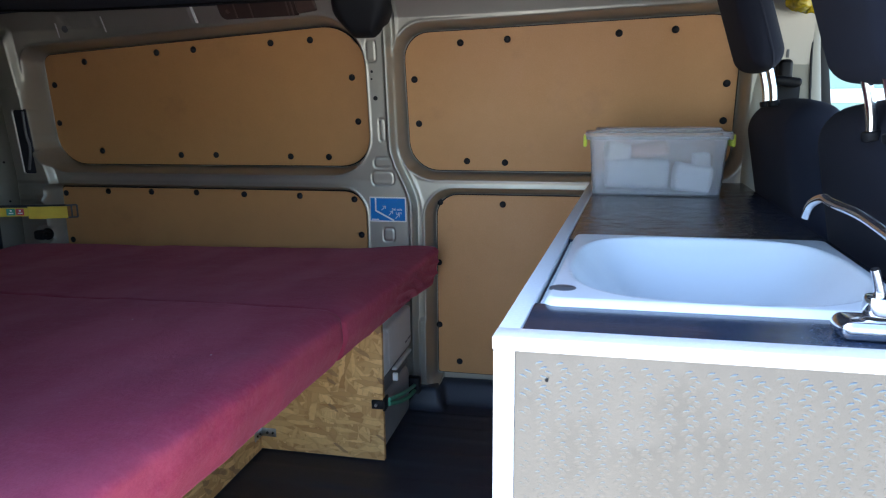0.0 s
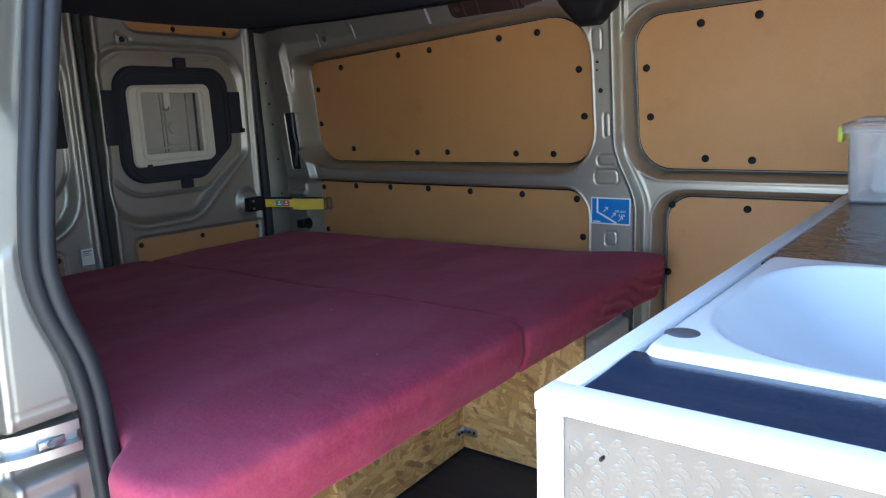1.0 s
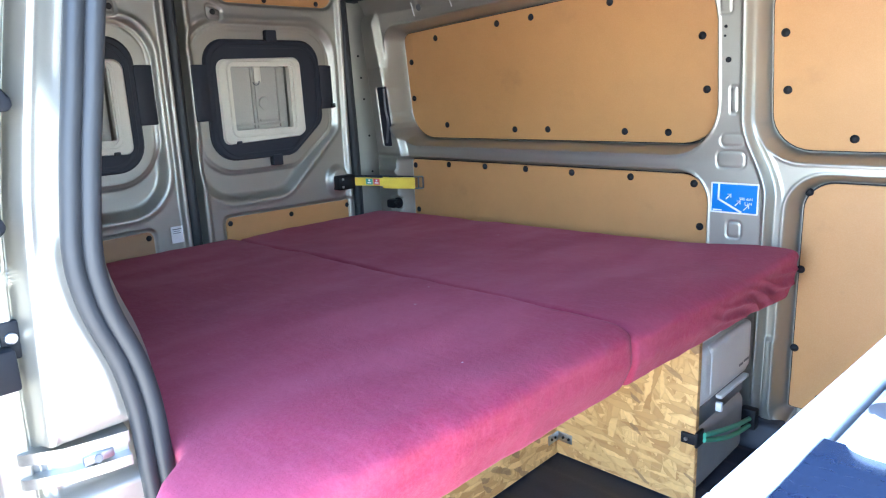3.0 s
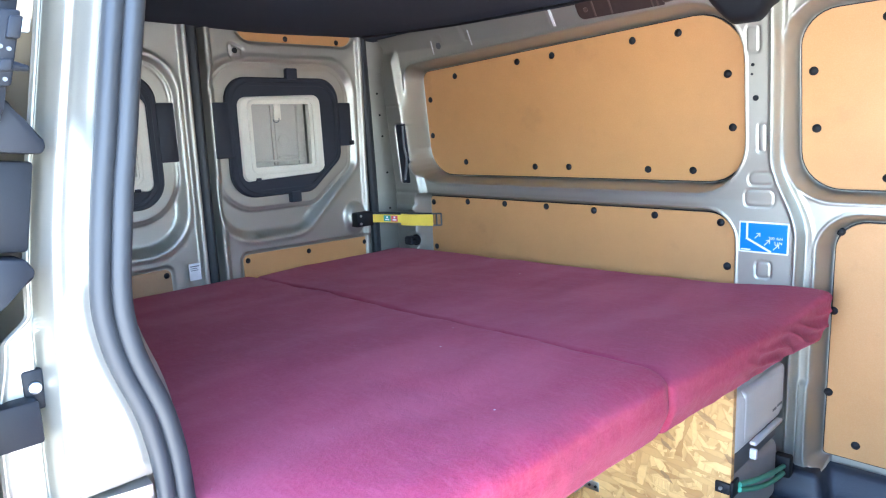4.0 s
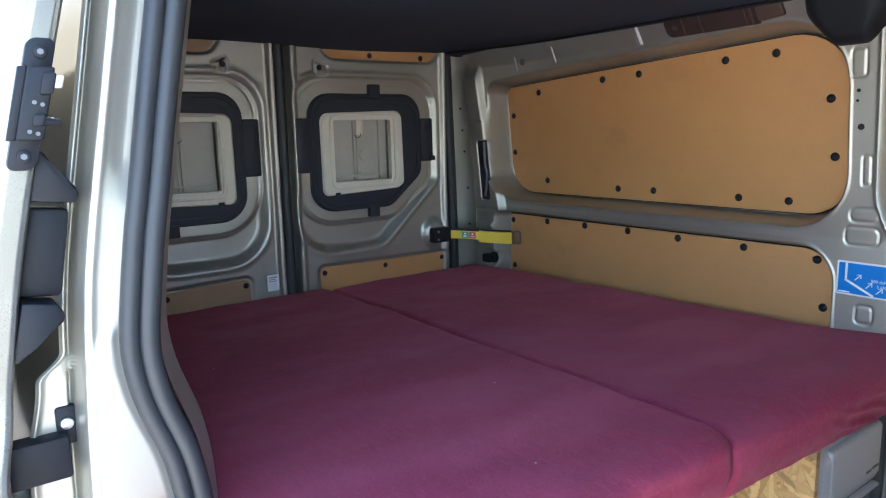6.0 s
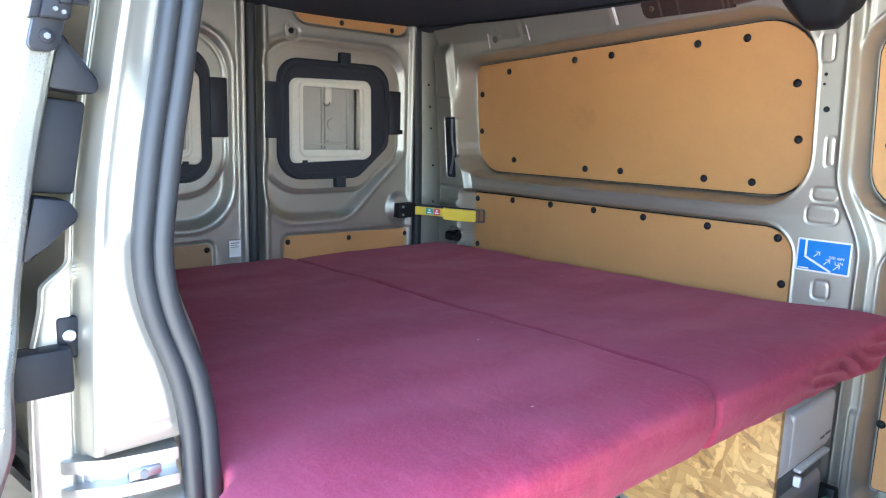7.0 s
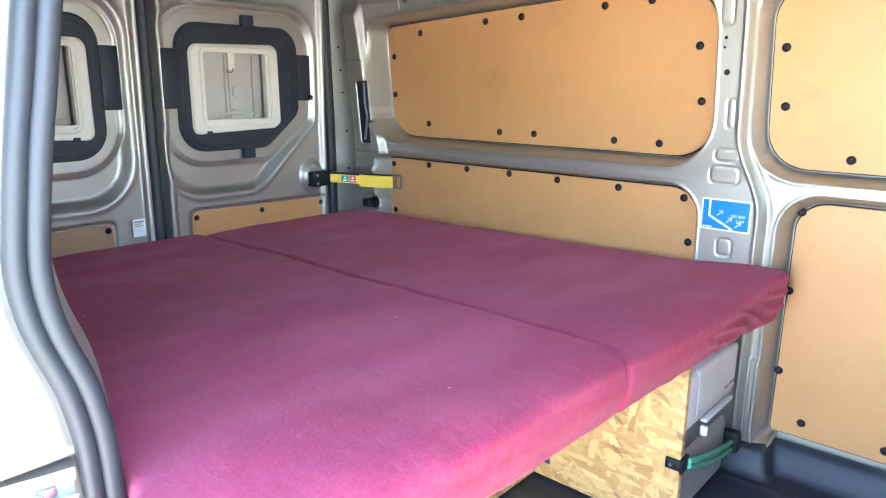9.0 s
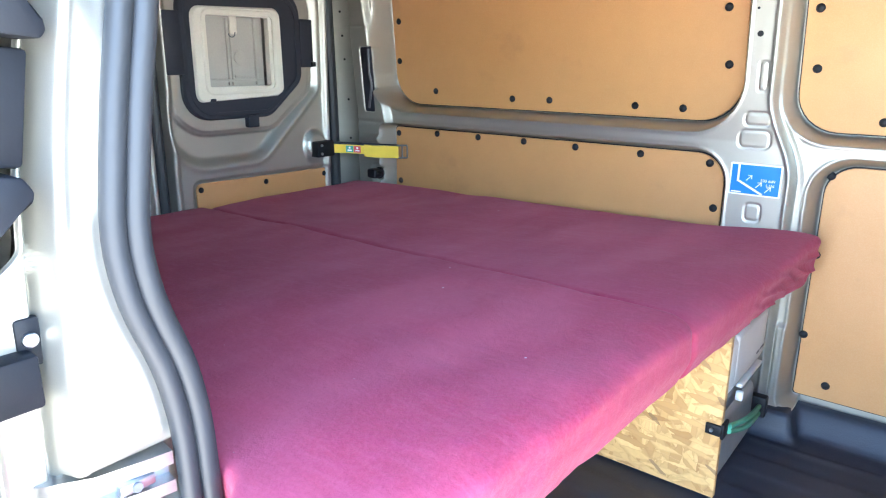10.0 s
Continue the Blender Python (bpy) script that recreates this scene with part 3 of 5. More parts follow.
def wall_panel(outline, plane, bolts, label):
    mid = (outline.min(axis=0) + outline.max(axis=0)) / 2
    half = (outline.max(axis=0) - outline.min(axis=0)) / 2
    shrink = mid + (outline - mid) * (1 - 0.0028 / half)
    p = part("plywood_panel", board(shrink, 0.005, lambda u, v, w: (u, plane(v) + 0.004 - w, v)), HARDBOARD, wall_left, label, smooth=False)
    # Black strip drawn as the shade in the gap between panel and steel.
    part("gap_shade", board(mid + (outline - mid) * (1 + 0.0006 / half), 0.003, lambda u, v, w: (u, plane(v) + 0.006 - w, v), 0.0006, shrink), PLASTIC, p, "thin black strip drawn as the shade in the gap round the panel", smooth=False)
    for x, z in bolts:
        part("bolt", BOLT, PLASTIC, p, at=(x, plane(z) - 0.0008, z))
    return p


wall_panel(OPEN_UP_REAR, ply_upper, [(-1.241, 1.142), (-0.957, 1.165), (-0.819, 1.171), (-0.541, 1.184), (-0.405, 1.189), (-1.380, 1.067), (-1.394, 0.935),
                                     (-0.275, 1.072), (-0.265, 0.934), (-1.240, 0.836), (-0.927, 0.822), (-0.792, 0.823), (-0.515, 0.819), (-0.378, 0.818)],
           "smooth brown hardboard upper panel held by black studs")
wall_panel(OPEN_UP_FRONT, ply_upper, [(-0.070, 1.062), (-0.062, 0.926), (0.079, 1.167), (0.222, 1.173), (0.545, 1.180), (0.700, 1.185), (0.850, 1.035),
                                      (0.090, 0.807), (0.212, 0.803), (0.545, 0.80), (0.70, 0.80), (0.850, 0.93)],
           "smooth brown hardboard upper panel behind the kitchen unit")
wall_panel(OPEN_LOW_REAR, lambda z: 1.703, [(-1.378, 0.686), (-1.202, 0.695), (-1.029, 0.696), (-0.853, 0.696), (-0.673, 0.693), (-0.470, 0.691), (-0.278, 0.683),
                                            (-0.257, 0.565), (-1.371, 0.515)], "brown hardboard lower panel above the bed")
wall_panel(OPEN_LOW_FRONT, lambda z: 1.750, [(0.000, 0.673), (0.206, 0.669), (0.44, 0.66), (-0.006, 0.471), (-0.006, 0.255), (0.063, 0.128), (0.25, 0.12)],
           "scuffed brown hardboard lower panel beside the floor mat")
for x, z, r in ((-0.175, 1.005, 0.007), (-0.182, 1.084, 0.004), (-0.184, 1.062, 0.003), (-1.541, 0.76, 0.004), (-1.541, 0.80, 0.003), (-1.541, 0.93, 0.005), (-1.541, 1.04, 0.005), (-1.540, 1.10, 0.004), (-1.540, 1.16, 0.005)):
    y = float(wall_left_shape(np.array([[x]]), np.array([[z]]))[1][0, 0])
    part("hole_plug", disc((x, y, z), (0, 1, 0), r, 0.004, 12), PLASTIC, wall_left)
bm = box((-1.478, 1.6245, 0.760), (-1.426, 1.6300, 0.984), 0.002)
for q in bm.verts:
    q.co.y -= 0.10 * (q.co.z - 0.872)
part("slot_lining", bm, LINER, wall_left, "dark opening in the corner post")
part("slot_rod", tube([(-1.436, 1.612, 0.975), (-1.440, 1.619, 0.90), (-1.434, 1.623, 0.85), (-1.456, 1.631, 0.775)], 0.0045, 10), MIDGREY, wall_left, "grey rod inside the opening")


def on_rail(u, v, w):
    """A place on the leaning roof rail, w in front of it."""
    return (u, 1.6626 - 0.10 * (v - 0.75) - 0.75 * max(v - 1.238, 0) ** 1.1 - w, v)


handle = part("rail_recess", board(round_poly([(-0.656, 1.296), (-0.398, 1.297), (-0.398, 1.252), (-0.656, 1.248)], (0.016, 0.004, 0.004, 0.018), 6), 0.006, on_rail, 0.002), BROWN, wall_left, "long dark brown recess in the roof rail", smooth=False)
part("end_block", board(round_poly([(-0.400, 1.292), (-0.338, 1.294), (-0.336, 1.263), (-0.400, 1.256)], 0.006, 4), 0.014, on_rail, 0.004), BROWN_PALE, handle, "paler brown end block")
part("screw", disc(on_rail(-0.625, 1.270, 0.008), (0, 1, 0.6), 0.007, 0.006, 14, bevel=0.002), BROWN_PALE, handle)
for u in (-0.600, -0.548, -0.428, -0.414):
    part("rib", board(np.array([(u - 0.002, 1.295), (u + 0.002, 1.295), (u + 0.002, 1.251), (u - 0.002, 1.251)]), 0.010, on_rail, 0.0008), BROWN_PALE, handle, smooth=False)
for u, v0, v1, hw in ((-0.746, 1.243, 1.292, 0.0042), (-1.078, 1.226, 1.272, 0.0022), (-1.257, 1.214, 1.258, 0.0018)):
    part("rail_slit", board(np.array([(u - hw, v1), (u + hw, v1), (u + hw, v0), (u - hw, v0)]), 0.002, on_rail, 0.0004), PAPER, wall_left, "bright slit in the roof rail", smooth=False)
part("rail_hole", disc(on_rail(-1.231, 1.240, 0.0), (0, 1, 0.3), 0.011, 0.004, 16), MIDGREY, wall_left, "dark oval hole in the roof rail")

# load sticker on the pillar
stk = thing("load_sticker", (-0.151, 1.660, 0.658), "blue square sticker with white load arrows on the steel pillar", "sticker")


def on_pillar(u, v, w):
    return (-0.151 + u, 1.6585 - w - 0.035 * 0.0, 0.658 + v)


part("sheet", board(round_poly([(-0.061, 0.040), (0.061, 0.040), (0.061, -0.040), (-0.061, -0.040)], 0.003, 3), 0.0012, on_pillar, 0.0003), PAPER, stk, "white border", smooth=False)
part("field", board(round_poly([(-0.057, 0.036), (0.057, 0.036), (0.057, -0.036), (-0.057, -0.036)], 0.001, 2), 0.0018, on_pillar, 0.0003), BLUE, stk, smooth=False)


def stroke(pts, width):
    bm = bmesh.new()
    for (ax, ay), (bx, by) in zip(pts, pts[1:]):
        d = Vector((bx - ax, by - ay)).normalized() * width / 2
        n = Vector((-d.y, d.x))
        vs = [bm.verts.new(on_pillar(px + n.x * s, py + n.y * s, 0.0022)) for px, py, s in ((ax - d.x, ay - d.y, -1), (bx + d.x, by + d.y, -1), (bx + d.x, by + d.y, 1), (ax - d.x, ay - d.y, 1))]
        bm.faces.new(vs)
    return bm


part("outline", stroke([(-0.040, 0.034), (-0.040, -0.004), (0.018, -0.034)], 0.0052), PAPER, stk, "white wall outline", smooth=False)
for ax, ay in ((-0.020, -0.002), (0.004, -0.018), (0.026, -0.028)):
    part("arrow", stroke([(ax, ay), (ax + 0.012, ay + 0.013), (ax + 0.004, ay + 0.012), (ax + 0.012, ay + 0.013), (ax + 0.012, ay + 0.005)], 0.002), PAPER, stk, smooth=False)
for text, u, v in (("500 daN", 0.013, -0.003), ("5 kN", 0.026, -0.0145)):
    part("lettering", lettering(text, 0.0098, PAPER, Matrix.Translation(on_pillar(u, v, 0.0019)) @ pose(0, 0, 0, 90, 0, 0)), PAPER, stk)
part("small_print", bars([(-0.054, -0.034, -0.030, -0.031)], on_pillar, 0.002), PAPER, stk, smooth=False)


# ---- rear doors ----
DOOR_X = -1.55
WINDOW_RECESS = round_poly([(0.925, 1.186), (1.447, 1.186), (1.447, 0.846), (1.288, 0.722), (0.925, 0.722)], (0.10, 0.10, 0.06, 0.08, 0.13))
LOW_SWEEP = round_poly([(0.920, 1.188), (1.456, 1.188), (1.456, 0.850), (1.225, 0.640), (0.920, 0.640)], (0.09, 0.09, 0.04, 0.09, 0.12))
DOOR_LOW = round_poly([(0.981, 0.580), (1.512, 0.571), (1.512, 0.10), (0.981, 0.10)], (0.02, 0.012, 0.02, 0.02))
DOOR_TOP = round_poly([(0.985, 1.36), (1.49, 1.36), (1.49, 1.262), (1.05, 1.262)], (0.01, 0.01, 0.05, 0.05))


def door_shape(Y, Z, start, low):
    """The inner panel of a rear door, in the plan of the far-side leaf."""
    x = DOOR_X + 0.012 * np.maximum(Z - 0.8, 0)
    d2 = distance_to(LOW_SWEEP, Y, Z)
    x = x - 0.022 * smooth01(0.020, -0.016, d2) + 0.004 * np.exp(-((d2 - 0.024) / 0.009) ** 2)
    d1 = distance_to(WINDOW_RECESS, Y, Z)
    x = x + 0.013 * smooth01(0.012, -0.002, d1) - 0.005 * np.exp(-((d1 + 0.001) / 0.003) ** 2)
    for poly in (low, DOOR_TOP):
        x = x - 0.008 * smooth01(0.010, 0.0, distance_to(poly, Y, Z))
    edge = np.minimum(Y - start, 1.524 - Y)
    x = x + 0.014 * smooth01(0.034, 0.018, edge) - 0.045 * smooth01(0.010, -0.002, edge)
    x = x + 0.020 * smooth01(0.056, 0.030, np.hypot((Y - 1.452), (Z - 0.648) * 0.85)) * smooth01(1.515, 1.50, Y)
    x = x - 0.060 * smooth01(0.004, -0.003, distance_to(round_poly([(1.040, 1.072), (1.288, 1.072), (1.288, 0.846), (1.040, 0.846)], 0.01, 3), Y, Z))
    tri = distance_to(round_poly([(0.998, 1.254), (1.046, 1.236), (1.040, 1.209), (1.000, 1.209)], 0.008, 4), Y, Z)
    x = x - 0.007 * np.exp(-(tri / 0.0042) ** 2)
    return x


def rear_door(name, side, label):
    """side 1: the far leaf; -1: its mirror image."""
    def lay(y):
        return y if side > 0 else 1.718 - y

    start = 0.906 if side > 0 else 0.853
    low = DOOR_LOW if side > 0 else DOOR_LOW - np.array((0.008, 0.0))
    hatch = -0.032

    leaf = single(name, sheet(name, np.arange(start - 0.008, 1.5321, 0.0036), np.concatenate([np.arange(0.0, 0.44, 0.02), np.arange(0.44, 1.3401, 0.0036)]),
                              lambda Y, Z: (door_shape(Y, Z, start, low), lay(Y), Z), PAINT), label, "door", "rear doors", kind="structure")
    F = lambda x: lambda u, v, w: (x + w, lay(u), v)
    for outline, name2, bolts in ((low, "lower_panel", [(y + low[:, 0].min() - 0.981, z) for y, z in ((1.000, 0.557), (1.240, 0.552), (1.492, 0.548))]), (DOOR_TOP, "upper_panel", ((1.21, 1.276), (1.42, 1.275)))):
        c = outline.mean(axis=0)
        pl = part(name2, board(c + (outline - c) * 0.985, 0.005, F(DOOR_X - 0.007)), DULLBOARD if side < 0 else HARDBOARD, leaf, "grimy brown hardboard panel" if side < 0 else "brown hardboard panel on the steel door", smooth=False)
        for y, z in bolts:
            part("bolt", DOOR_BOLT, PLASTIC, pl, at=(DOOR_X - 0.0025 + 0.0, lay(y), z))
    # dark liner round the window, with its four tabs
    liner = round_poly([(0.968, 1.150), (1.406, 1.150), (1.406, 0.872), (1.272, 0.762), (0.968, 0.762)], (0.075, 0.075, 0.06, 0.07, 0.085))
    hole = round_poly([(1.018, 1.080), (1.310, 1.080), (1.310, 0.832), (1.018, 0.832)], 0.02, 4)
    ln = part("window_liner", board(liner, 0.022, F(DOOR_X - 0.012), 0.006, hole), LINER, leaf, "dark blue-grey plastic window surround", smooth=False)
    for lo, hi in (((0.920, 0.896), (0.974, 1.070)), ((1.400, 0.914), (1.453, 1.066)), ((1.196, 1.144), (1.238, 1.181)), ((1.180, 0.732), (1.219, 0.770))):
        ys = sorted((lay(lo[0]), lay(hi[0])))
        part("tab", box((DOOR_X - 0.012, ys[0], lo[1]), (DOOR_X + 0.014, ys[1], hi[1]), 0.004), LINER, ln)
    lc = liner.mean(axis=0)
    part("ridge", board(lc + (liner - lc) * 0.93, 0.005, F(DOOR_X + 0.008), 0.003, lc + (liner - lc) * 0.87), LINER, ln, smooth=False)
    ys = sorted((lay(1.440), lay(1.457)))
    part("catch", box((DOOR_X + 0.002, ys[0], 0.916), (DOOR_X + 0.022, ys[1], 0.932), 0.003), PLASTIC, ln)
    # cream frame of the hatch, its sunk back and fittings
    outer = round_poly([(1.004, 1.086), (1.320, 1.094), (1.324, 0.842), (1.298, 0.826), (1.058, 0.818), (1.004, 0.815)], (0.03, 0.03, 0.02, 0.02, 0.01, 0.022), 5)
    inner = round_poly([(1.050, 1.064), (1.270, 1.064), (1.270, 0.859), (1.050, 0.859)], 0.006, 3)
    fr = part("window_frame", board(outer, 0.020, F(DOOR_X - 0.002), 0.006, inner), CREAM, leaf, "cream plastic hatch frame", smooth=False)
    rim_o = round_poly([(1.034, 1.080), (1.294, 1.082), (1.294, 0.838), (1.034, 0.836)], 0.026, 5)
    rim_i = round_poly([(1.046, 1.070), (1.282, 1.070), (1.282, 0.848), (1.046, 0.848)], 0.018, 5)
    part("rim", board(rim_o, 0.007, F(DOOR_X + 0.017), 0.003, rim_i), CREAM, fr, smooth=False)
    ys = sorted((lay(1.048), lay(1.280)))
    back = part("back_panel", box((DOOR_X - 0.036, ys[0], 0.850), (DOOR_X - 0.030, ys[1], 1.068)), CREAM_IN, leaf, "grey-cream sunk back of the hatch")
    for y0, y1, z0, z1, d in ((1.176, 1.184, 0.862, 1.06, 0.008), (1.190, 1.196, 0.862, 1.06, 0.006), (1.276, 1.284, 0.862, 1.06, 0.010), (1.096, 1.30, 0.872, 0.880, 0.008), (1.20, 1.27, 0.884, 0.892, 0.006)):
        yy = sorted((lay(y0 + hatch), lay(y1 + hatch)))
        part("bead", box((DOOR_X - 0.031, yy[0], z0), (DOOR_X - 0.030 + d, yy[1], z1), 0.002), CREAM_IN, back)
    part("boss", disc((DOOR_X - 0.028, lay(1.190), 0.944), (1, 0, 0), 0.021, 0.006, 24, bevel=0.002), CREAM_IN, back)
    yy = sorted((lay(1.154), lay(1.180)))
    tongue = part("tongue", box((DOOR_X - 0.022, yy[0], 1.012), (DOOR_X - 0.016, yy[1], 1.072), 0.005), CREAM, fr, "cream hanging tongue")
    part("loop", tube([(DOOR_X - 0.014, lay(1.158 + 0.012 * math.cos(a)), 1.016 + 0.012 * math.sin(a)) for a in np.linspace(-3.0, 0.2, 7)], 0.0016, 6, 3), MIDGREY, tongue)
    yy = sorted((lay(1.046), lay(1.064)))
    part("stop", box((DOOR_X + 0.012, yy[0], 0.815), (DOOR_X + 0.022, yy[1], 0.826), 0.002), LINER, fr)
    part("hole", disc((float(door_shape(np.array([[1.016]]), np.array([[1.230]]), start, low)[0, 0]) + 0.001, lay(1.016), 1.230), (1, 0, 0), 0.009, 0.004, 16), PLASTIC, leaf)
    return leaf


DOOR_BOLT = mesh_of("bolt", *dome(0.009, 0.005, (1, 0, 0)), PLASTIC)
door_1 = rear_door("door_1", 1, "closed champagne steel rear door with a cream hatch window")
door_2 = rear_door("door_2", -1, "closed champagne steel rear door with a cream hatch window")
single("door_seal", mesh_bm("door_seal", tube([(-1.562, 0.878, 0.0), (-1.560, 0.878, 0.62), (-1.556, 0.876, 0.9), (-1.552, 0.878, 1.34)], 0.021, 10, 6, flat=0.8), RUBBER, True), "black rubber seal between the rear doors", "seal", kind="structure")
single("corner_seal", mesh_bm("corner_seal", tube([(-1.563, 1.562, 0.0), (-1.563, 1.558, 0.7), (-1.560, 1.548, 1.0), (-1.556, 1.534, 1.34)], 0.018, 10, 6), RUBBER, True), "black rubber seal at the door edge", "seal", kind="structure")
single("wall_rear", mesh_bm("wall_rear", box((-1.68, 0.0, -0.30), (-1.64, 1.80, 1.38)), BODY), "painted outer skin of the rear doors", "wall", kind="structure")
tag = thing("door_label", (-1.538, 0.808, 0.556), "small white printed label on the rear door", "label")
part("paper", box((-1.5385, 0.790, 0.530), (-1.5365, 0.828, 0.582)), PAPER, tag, smooth=False)
part("print", bars([(0.795, 0.572, 0.823, 0.575), (0.795, 0.566, 0.817, 0.568), (0.795, 0.560, 0.820, 0.562)], lambda u, v, w: (-1.5366 + w, u, v), 0.0006), MIDGREY, tag, smooth=False)

# door check strap
strap = thing("door_strap", (-1.50, 1.50, 0.636), "yellow door check strap with black bracket above the bed", "strap")
part("bracket", box((-1.545, 1.424, 0.614), (-1.500, 1.502, 0.667), 0.005), PLASTIC, strap, "black plastic door bracket")
for z in (0.626, 0.655):
    part("screw", disc((-1.499, 1.441, z), (1, 0, 0), 0.0045, 0.005, 10), STEEL, strap)


def ribbon(pts, height, thick):
    bm = bmesh.new()
    rows = []
    for i, (x, y, z) in enumerate(pts):
        a, b = pts[max(i - 1, 0)], pts[min(i + 1, len(pts) - 1)]
        d = Vector((b[0] - a[0], b[1] - a[1], 0)).normalized()
        n = Vector((d.y, -d.x, 0)) * thick / 2
        rows.append([bm.verts.new(Vector((x, y, z + s * height / 2)) + n * q) for s, q in ((-1, -1), (-1, 1), (1, 1), (1, -1))])
    for r, q in zip(rows, rows[1:]):
        for k in range(4):
            bm.faces.new((r[k], r[(k + 1) % 4], q[(k + 1) % 4], q[k]))
    bm.faces.new(rows[0])
    bm.faces.new(rows[-1])
    return bm


part("webbing", ribbon([(-1.505, 1.497, 0.640), (-1.475, 1.535, 0.637), (-1.440, 1.580, 0.632), (-1.405, 1.622, 0.627)], 0.030, 0.004), YELLOW, strap)
part("loop", ribbon([(-1.435, 1.580, 0.630), (-1.410, 1.608, 0.626), (-1.380, 1.640, 0.624), (-1.352, 1.668, 0.622)], 0.042, 0.012), YELLOW, strap, "thick yellow sewn loop")
part("backing", ribbon([(-1.508, 1.502, 0.646), (-1.44, 1.588, 0.638), (-1.36, 1.678, 0.630)], 0.036, 0.003), PLASTIC, strap, "black webbing behind")
for a, b in (((-1.354, 1.664, 0.646), (-1.328, 1.688, 0.646)), ((-1.328, 1.688, 0.646), (-1.328, 1.688, 0.602)), ((-1.328, 1.688, 0.602), (-1.354, 1.664, 0.602)), ((-1.341, 1.676, 0.646), (-1.341, 1.676, 0.602))):
    part("buckle_bar", tube([a, b], 0.0030, 8, 1), MIDGREY, strap, "dark steel buckle bar")


def on_strap(u, v, w):
    a, b = Vector((-1.475, 1.535, 0.637)), Vector((-1.440, 1.580, 0.632))
    d = (b - a).normalized()
    n = Vector((d.y, -d.x, 0))
    p = a + d * u + n * (0.003 + w)
    return (p.x, p.y, p.z + v)


part("tag_green", bars([(-0.004, -0.011, 0.022, 0.012)], on_strap, 0.001), GREENINK, strap, smooth=False)
part("tag_red", bars([(0.024, -0.011, 0.048, 0.012)], on_strap, 0.001), REDINK, strap, smooth=False)
part("tag_marks", bars([(0.002, -0.006, 0.016, -0.002), (0.006, 0.002, 0.012, 0.008), (0.029, -0.006, 0.043, -0.002), (0.033, 0.002, 0.039, 0.008)], on_strap, 0.0016), PAPER, strap, smooth=False)

for z in (0.66, 0.80, 0.94, 1.02, 1.10):
    y = float(wall_left_shape(np.array([[-1.562]]), np.array([[z]]))[1][0, 0])
    part("post_hole", disc((-1.562, y, z), (0.8, -0.6, 0), 0.004, 0.006, 10), PLASTIC, wall_left)
plug = thing("socket_plug", (-1.428, 1.63, 0.545), "black plug in a round socket beside the bed", "plug")
part("ring", disc((-1.420, 1.640, 0.545), (0, 1, 0), 0.021, 0.012, 24, bevel=0.002), PLASTIC, plug)
part("body", soft_block("body", (-1.444, 1.598, 0.530), (-1.402, 1.638, 0.562), 0.008, PLASTIC, (3, 3, 3)), PLASTIC, plug)
part("stalk", tube([(-1.405, 1.61, 0.550), (-1.392, 1.606, 0.555), (-1.380, 1.604, 0.552)], 0.006, 10, 3), PLASTIC, plug)


# ---- floor ----
def floor_shape(X, Y):
    z = 0.070 * smooth01(1.690, 1.742, Y) - 0.006 * smooth01(1.60, 1.66, Y) * smooth01(1.70, 1.685, Y)
    z = z + 0.004 * smooth01(0.25, 0.75, 0.5 + 0.5 * np.sin(Y * 2 * math.pi / 0.16)) * smooth01(1.64, 1.60, Y)
    z = z + 0.0025 * smooth01(-0.02, 0.02, np.sin(X * 9 + Y * 3) * 0.02)
    z = np.maximum(z, 0.072 * smooth01(1.630, 1.654, Y) * smooth01(0.030, 0.004, X))
    return X, Y, z - 0.0075


single("floor", sheet("floor", np.concatenate([np.arange(-1.62, -0.5, 0.05), np.arange(-0.5, 1.0, 0.01), np.arange(1.0, 2.31, 0.05)]),
                      np.arange(0.12, 1.7601, 0.008), floor_shape, MAT), "black moulded rubber floor mat with a raised lip", "floor", kind="structure")
single("floor_base", mesh_bm("floor_base", box((-1.66, 0.10, -0.30), (2.40, 1.80, -0.02)), PLASTIC), "underside of the van floor", "floor", kind="structure")
single("step_well", mesh_bm("step_well", box((-0.33, 0.02, -0.34), (1.10, 0.118, -0.05), 0.01), PLASTIC), "black plastic sill step below the door", "step", kind="structure")


# ---- ceiling and roof ----
def ceiling_shape(X, Y):
    side = np.minimum(1.585 - Y, Y - 0.22)
    z = 1.304 - 0.010 * smooth01(0.10, -0.01, side) - 0.010 * smooth01(-1.2, -1.55, X)
    z = z - 0.008 * np.sin(X * 2.6 + 0.7) ** 2 + 0.004 * np.sin(Y * 7 + X * 2)
    return X, Y, z


single("ceiling", sheet("ceiling", np.arange(-1.56, 1.62, 0.03), np.arange(0.18, 1.6001, 0.02), ceiling_shape, CEILING), "dark felt roof lining sagging between the rails", "ceiling", kind="structure")
single("roof", mesh_bm("roof", box((-1.68, 0.165, 1.375), (1.35, 1.84, 1.41)), BODY), "painted van roof", "roof", kind="structure")
single("roof_rail", mesh_bm("roof_rail", box((-0.29, 0.16, 1.245), (1.00, 0.225, 1.374), 0.015), BODY, True), "painted rail above the sliding door opening", "rail", kind="structure")
pad_mesh = soft_block("roof_pad", (-0.285, 1.555, 1.180), (-0.108, 1.645, 1.33), 0.04, PLASTIC, (7, 5, 7), pose(0, 0, 0, 22, 0, 0))
for v in pad_mesh.vertices:
    # narrows to a blunt tip below
    v.co.x = -0.190 + (v.co.x + 0.190) * (0.50 + 0.50 * float(smooth01(1.175, 1.262, v.co.z)))
single("roof_pad", pad_mesh, "black foam pad tucked above the pillar", "pad")
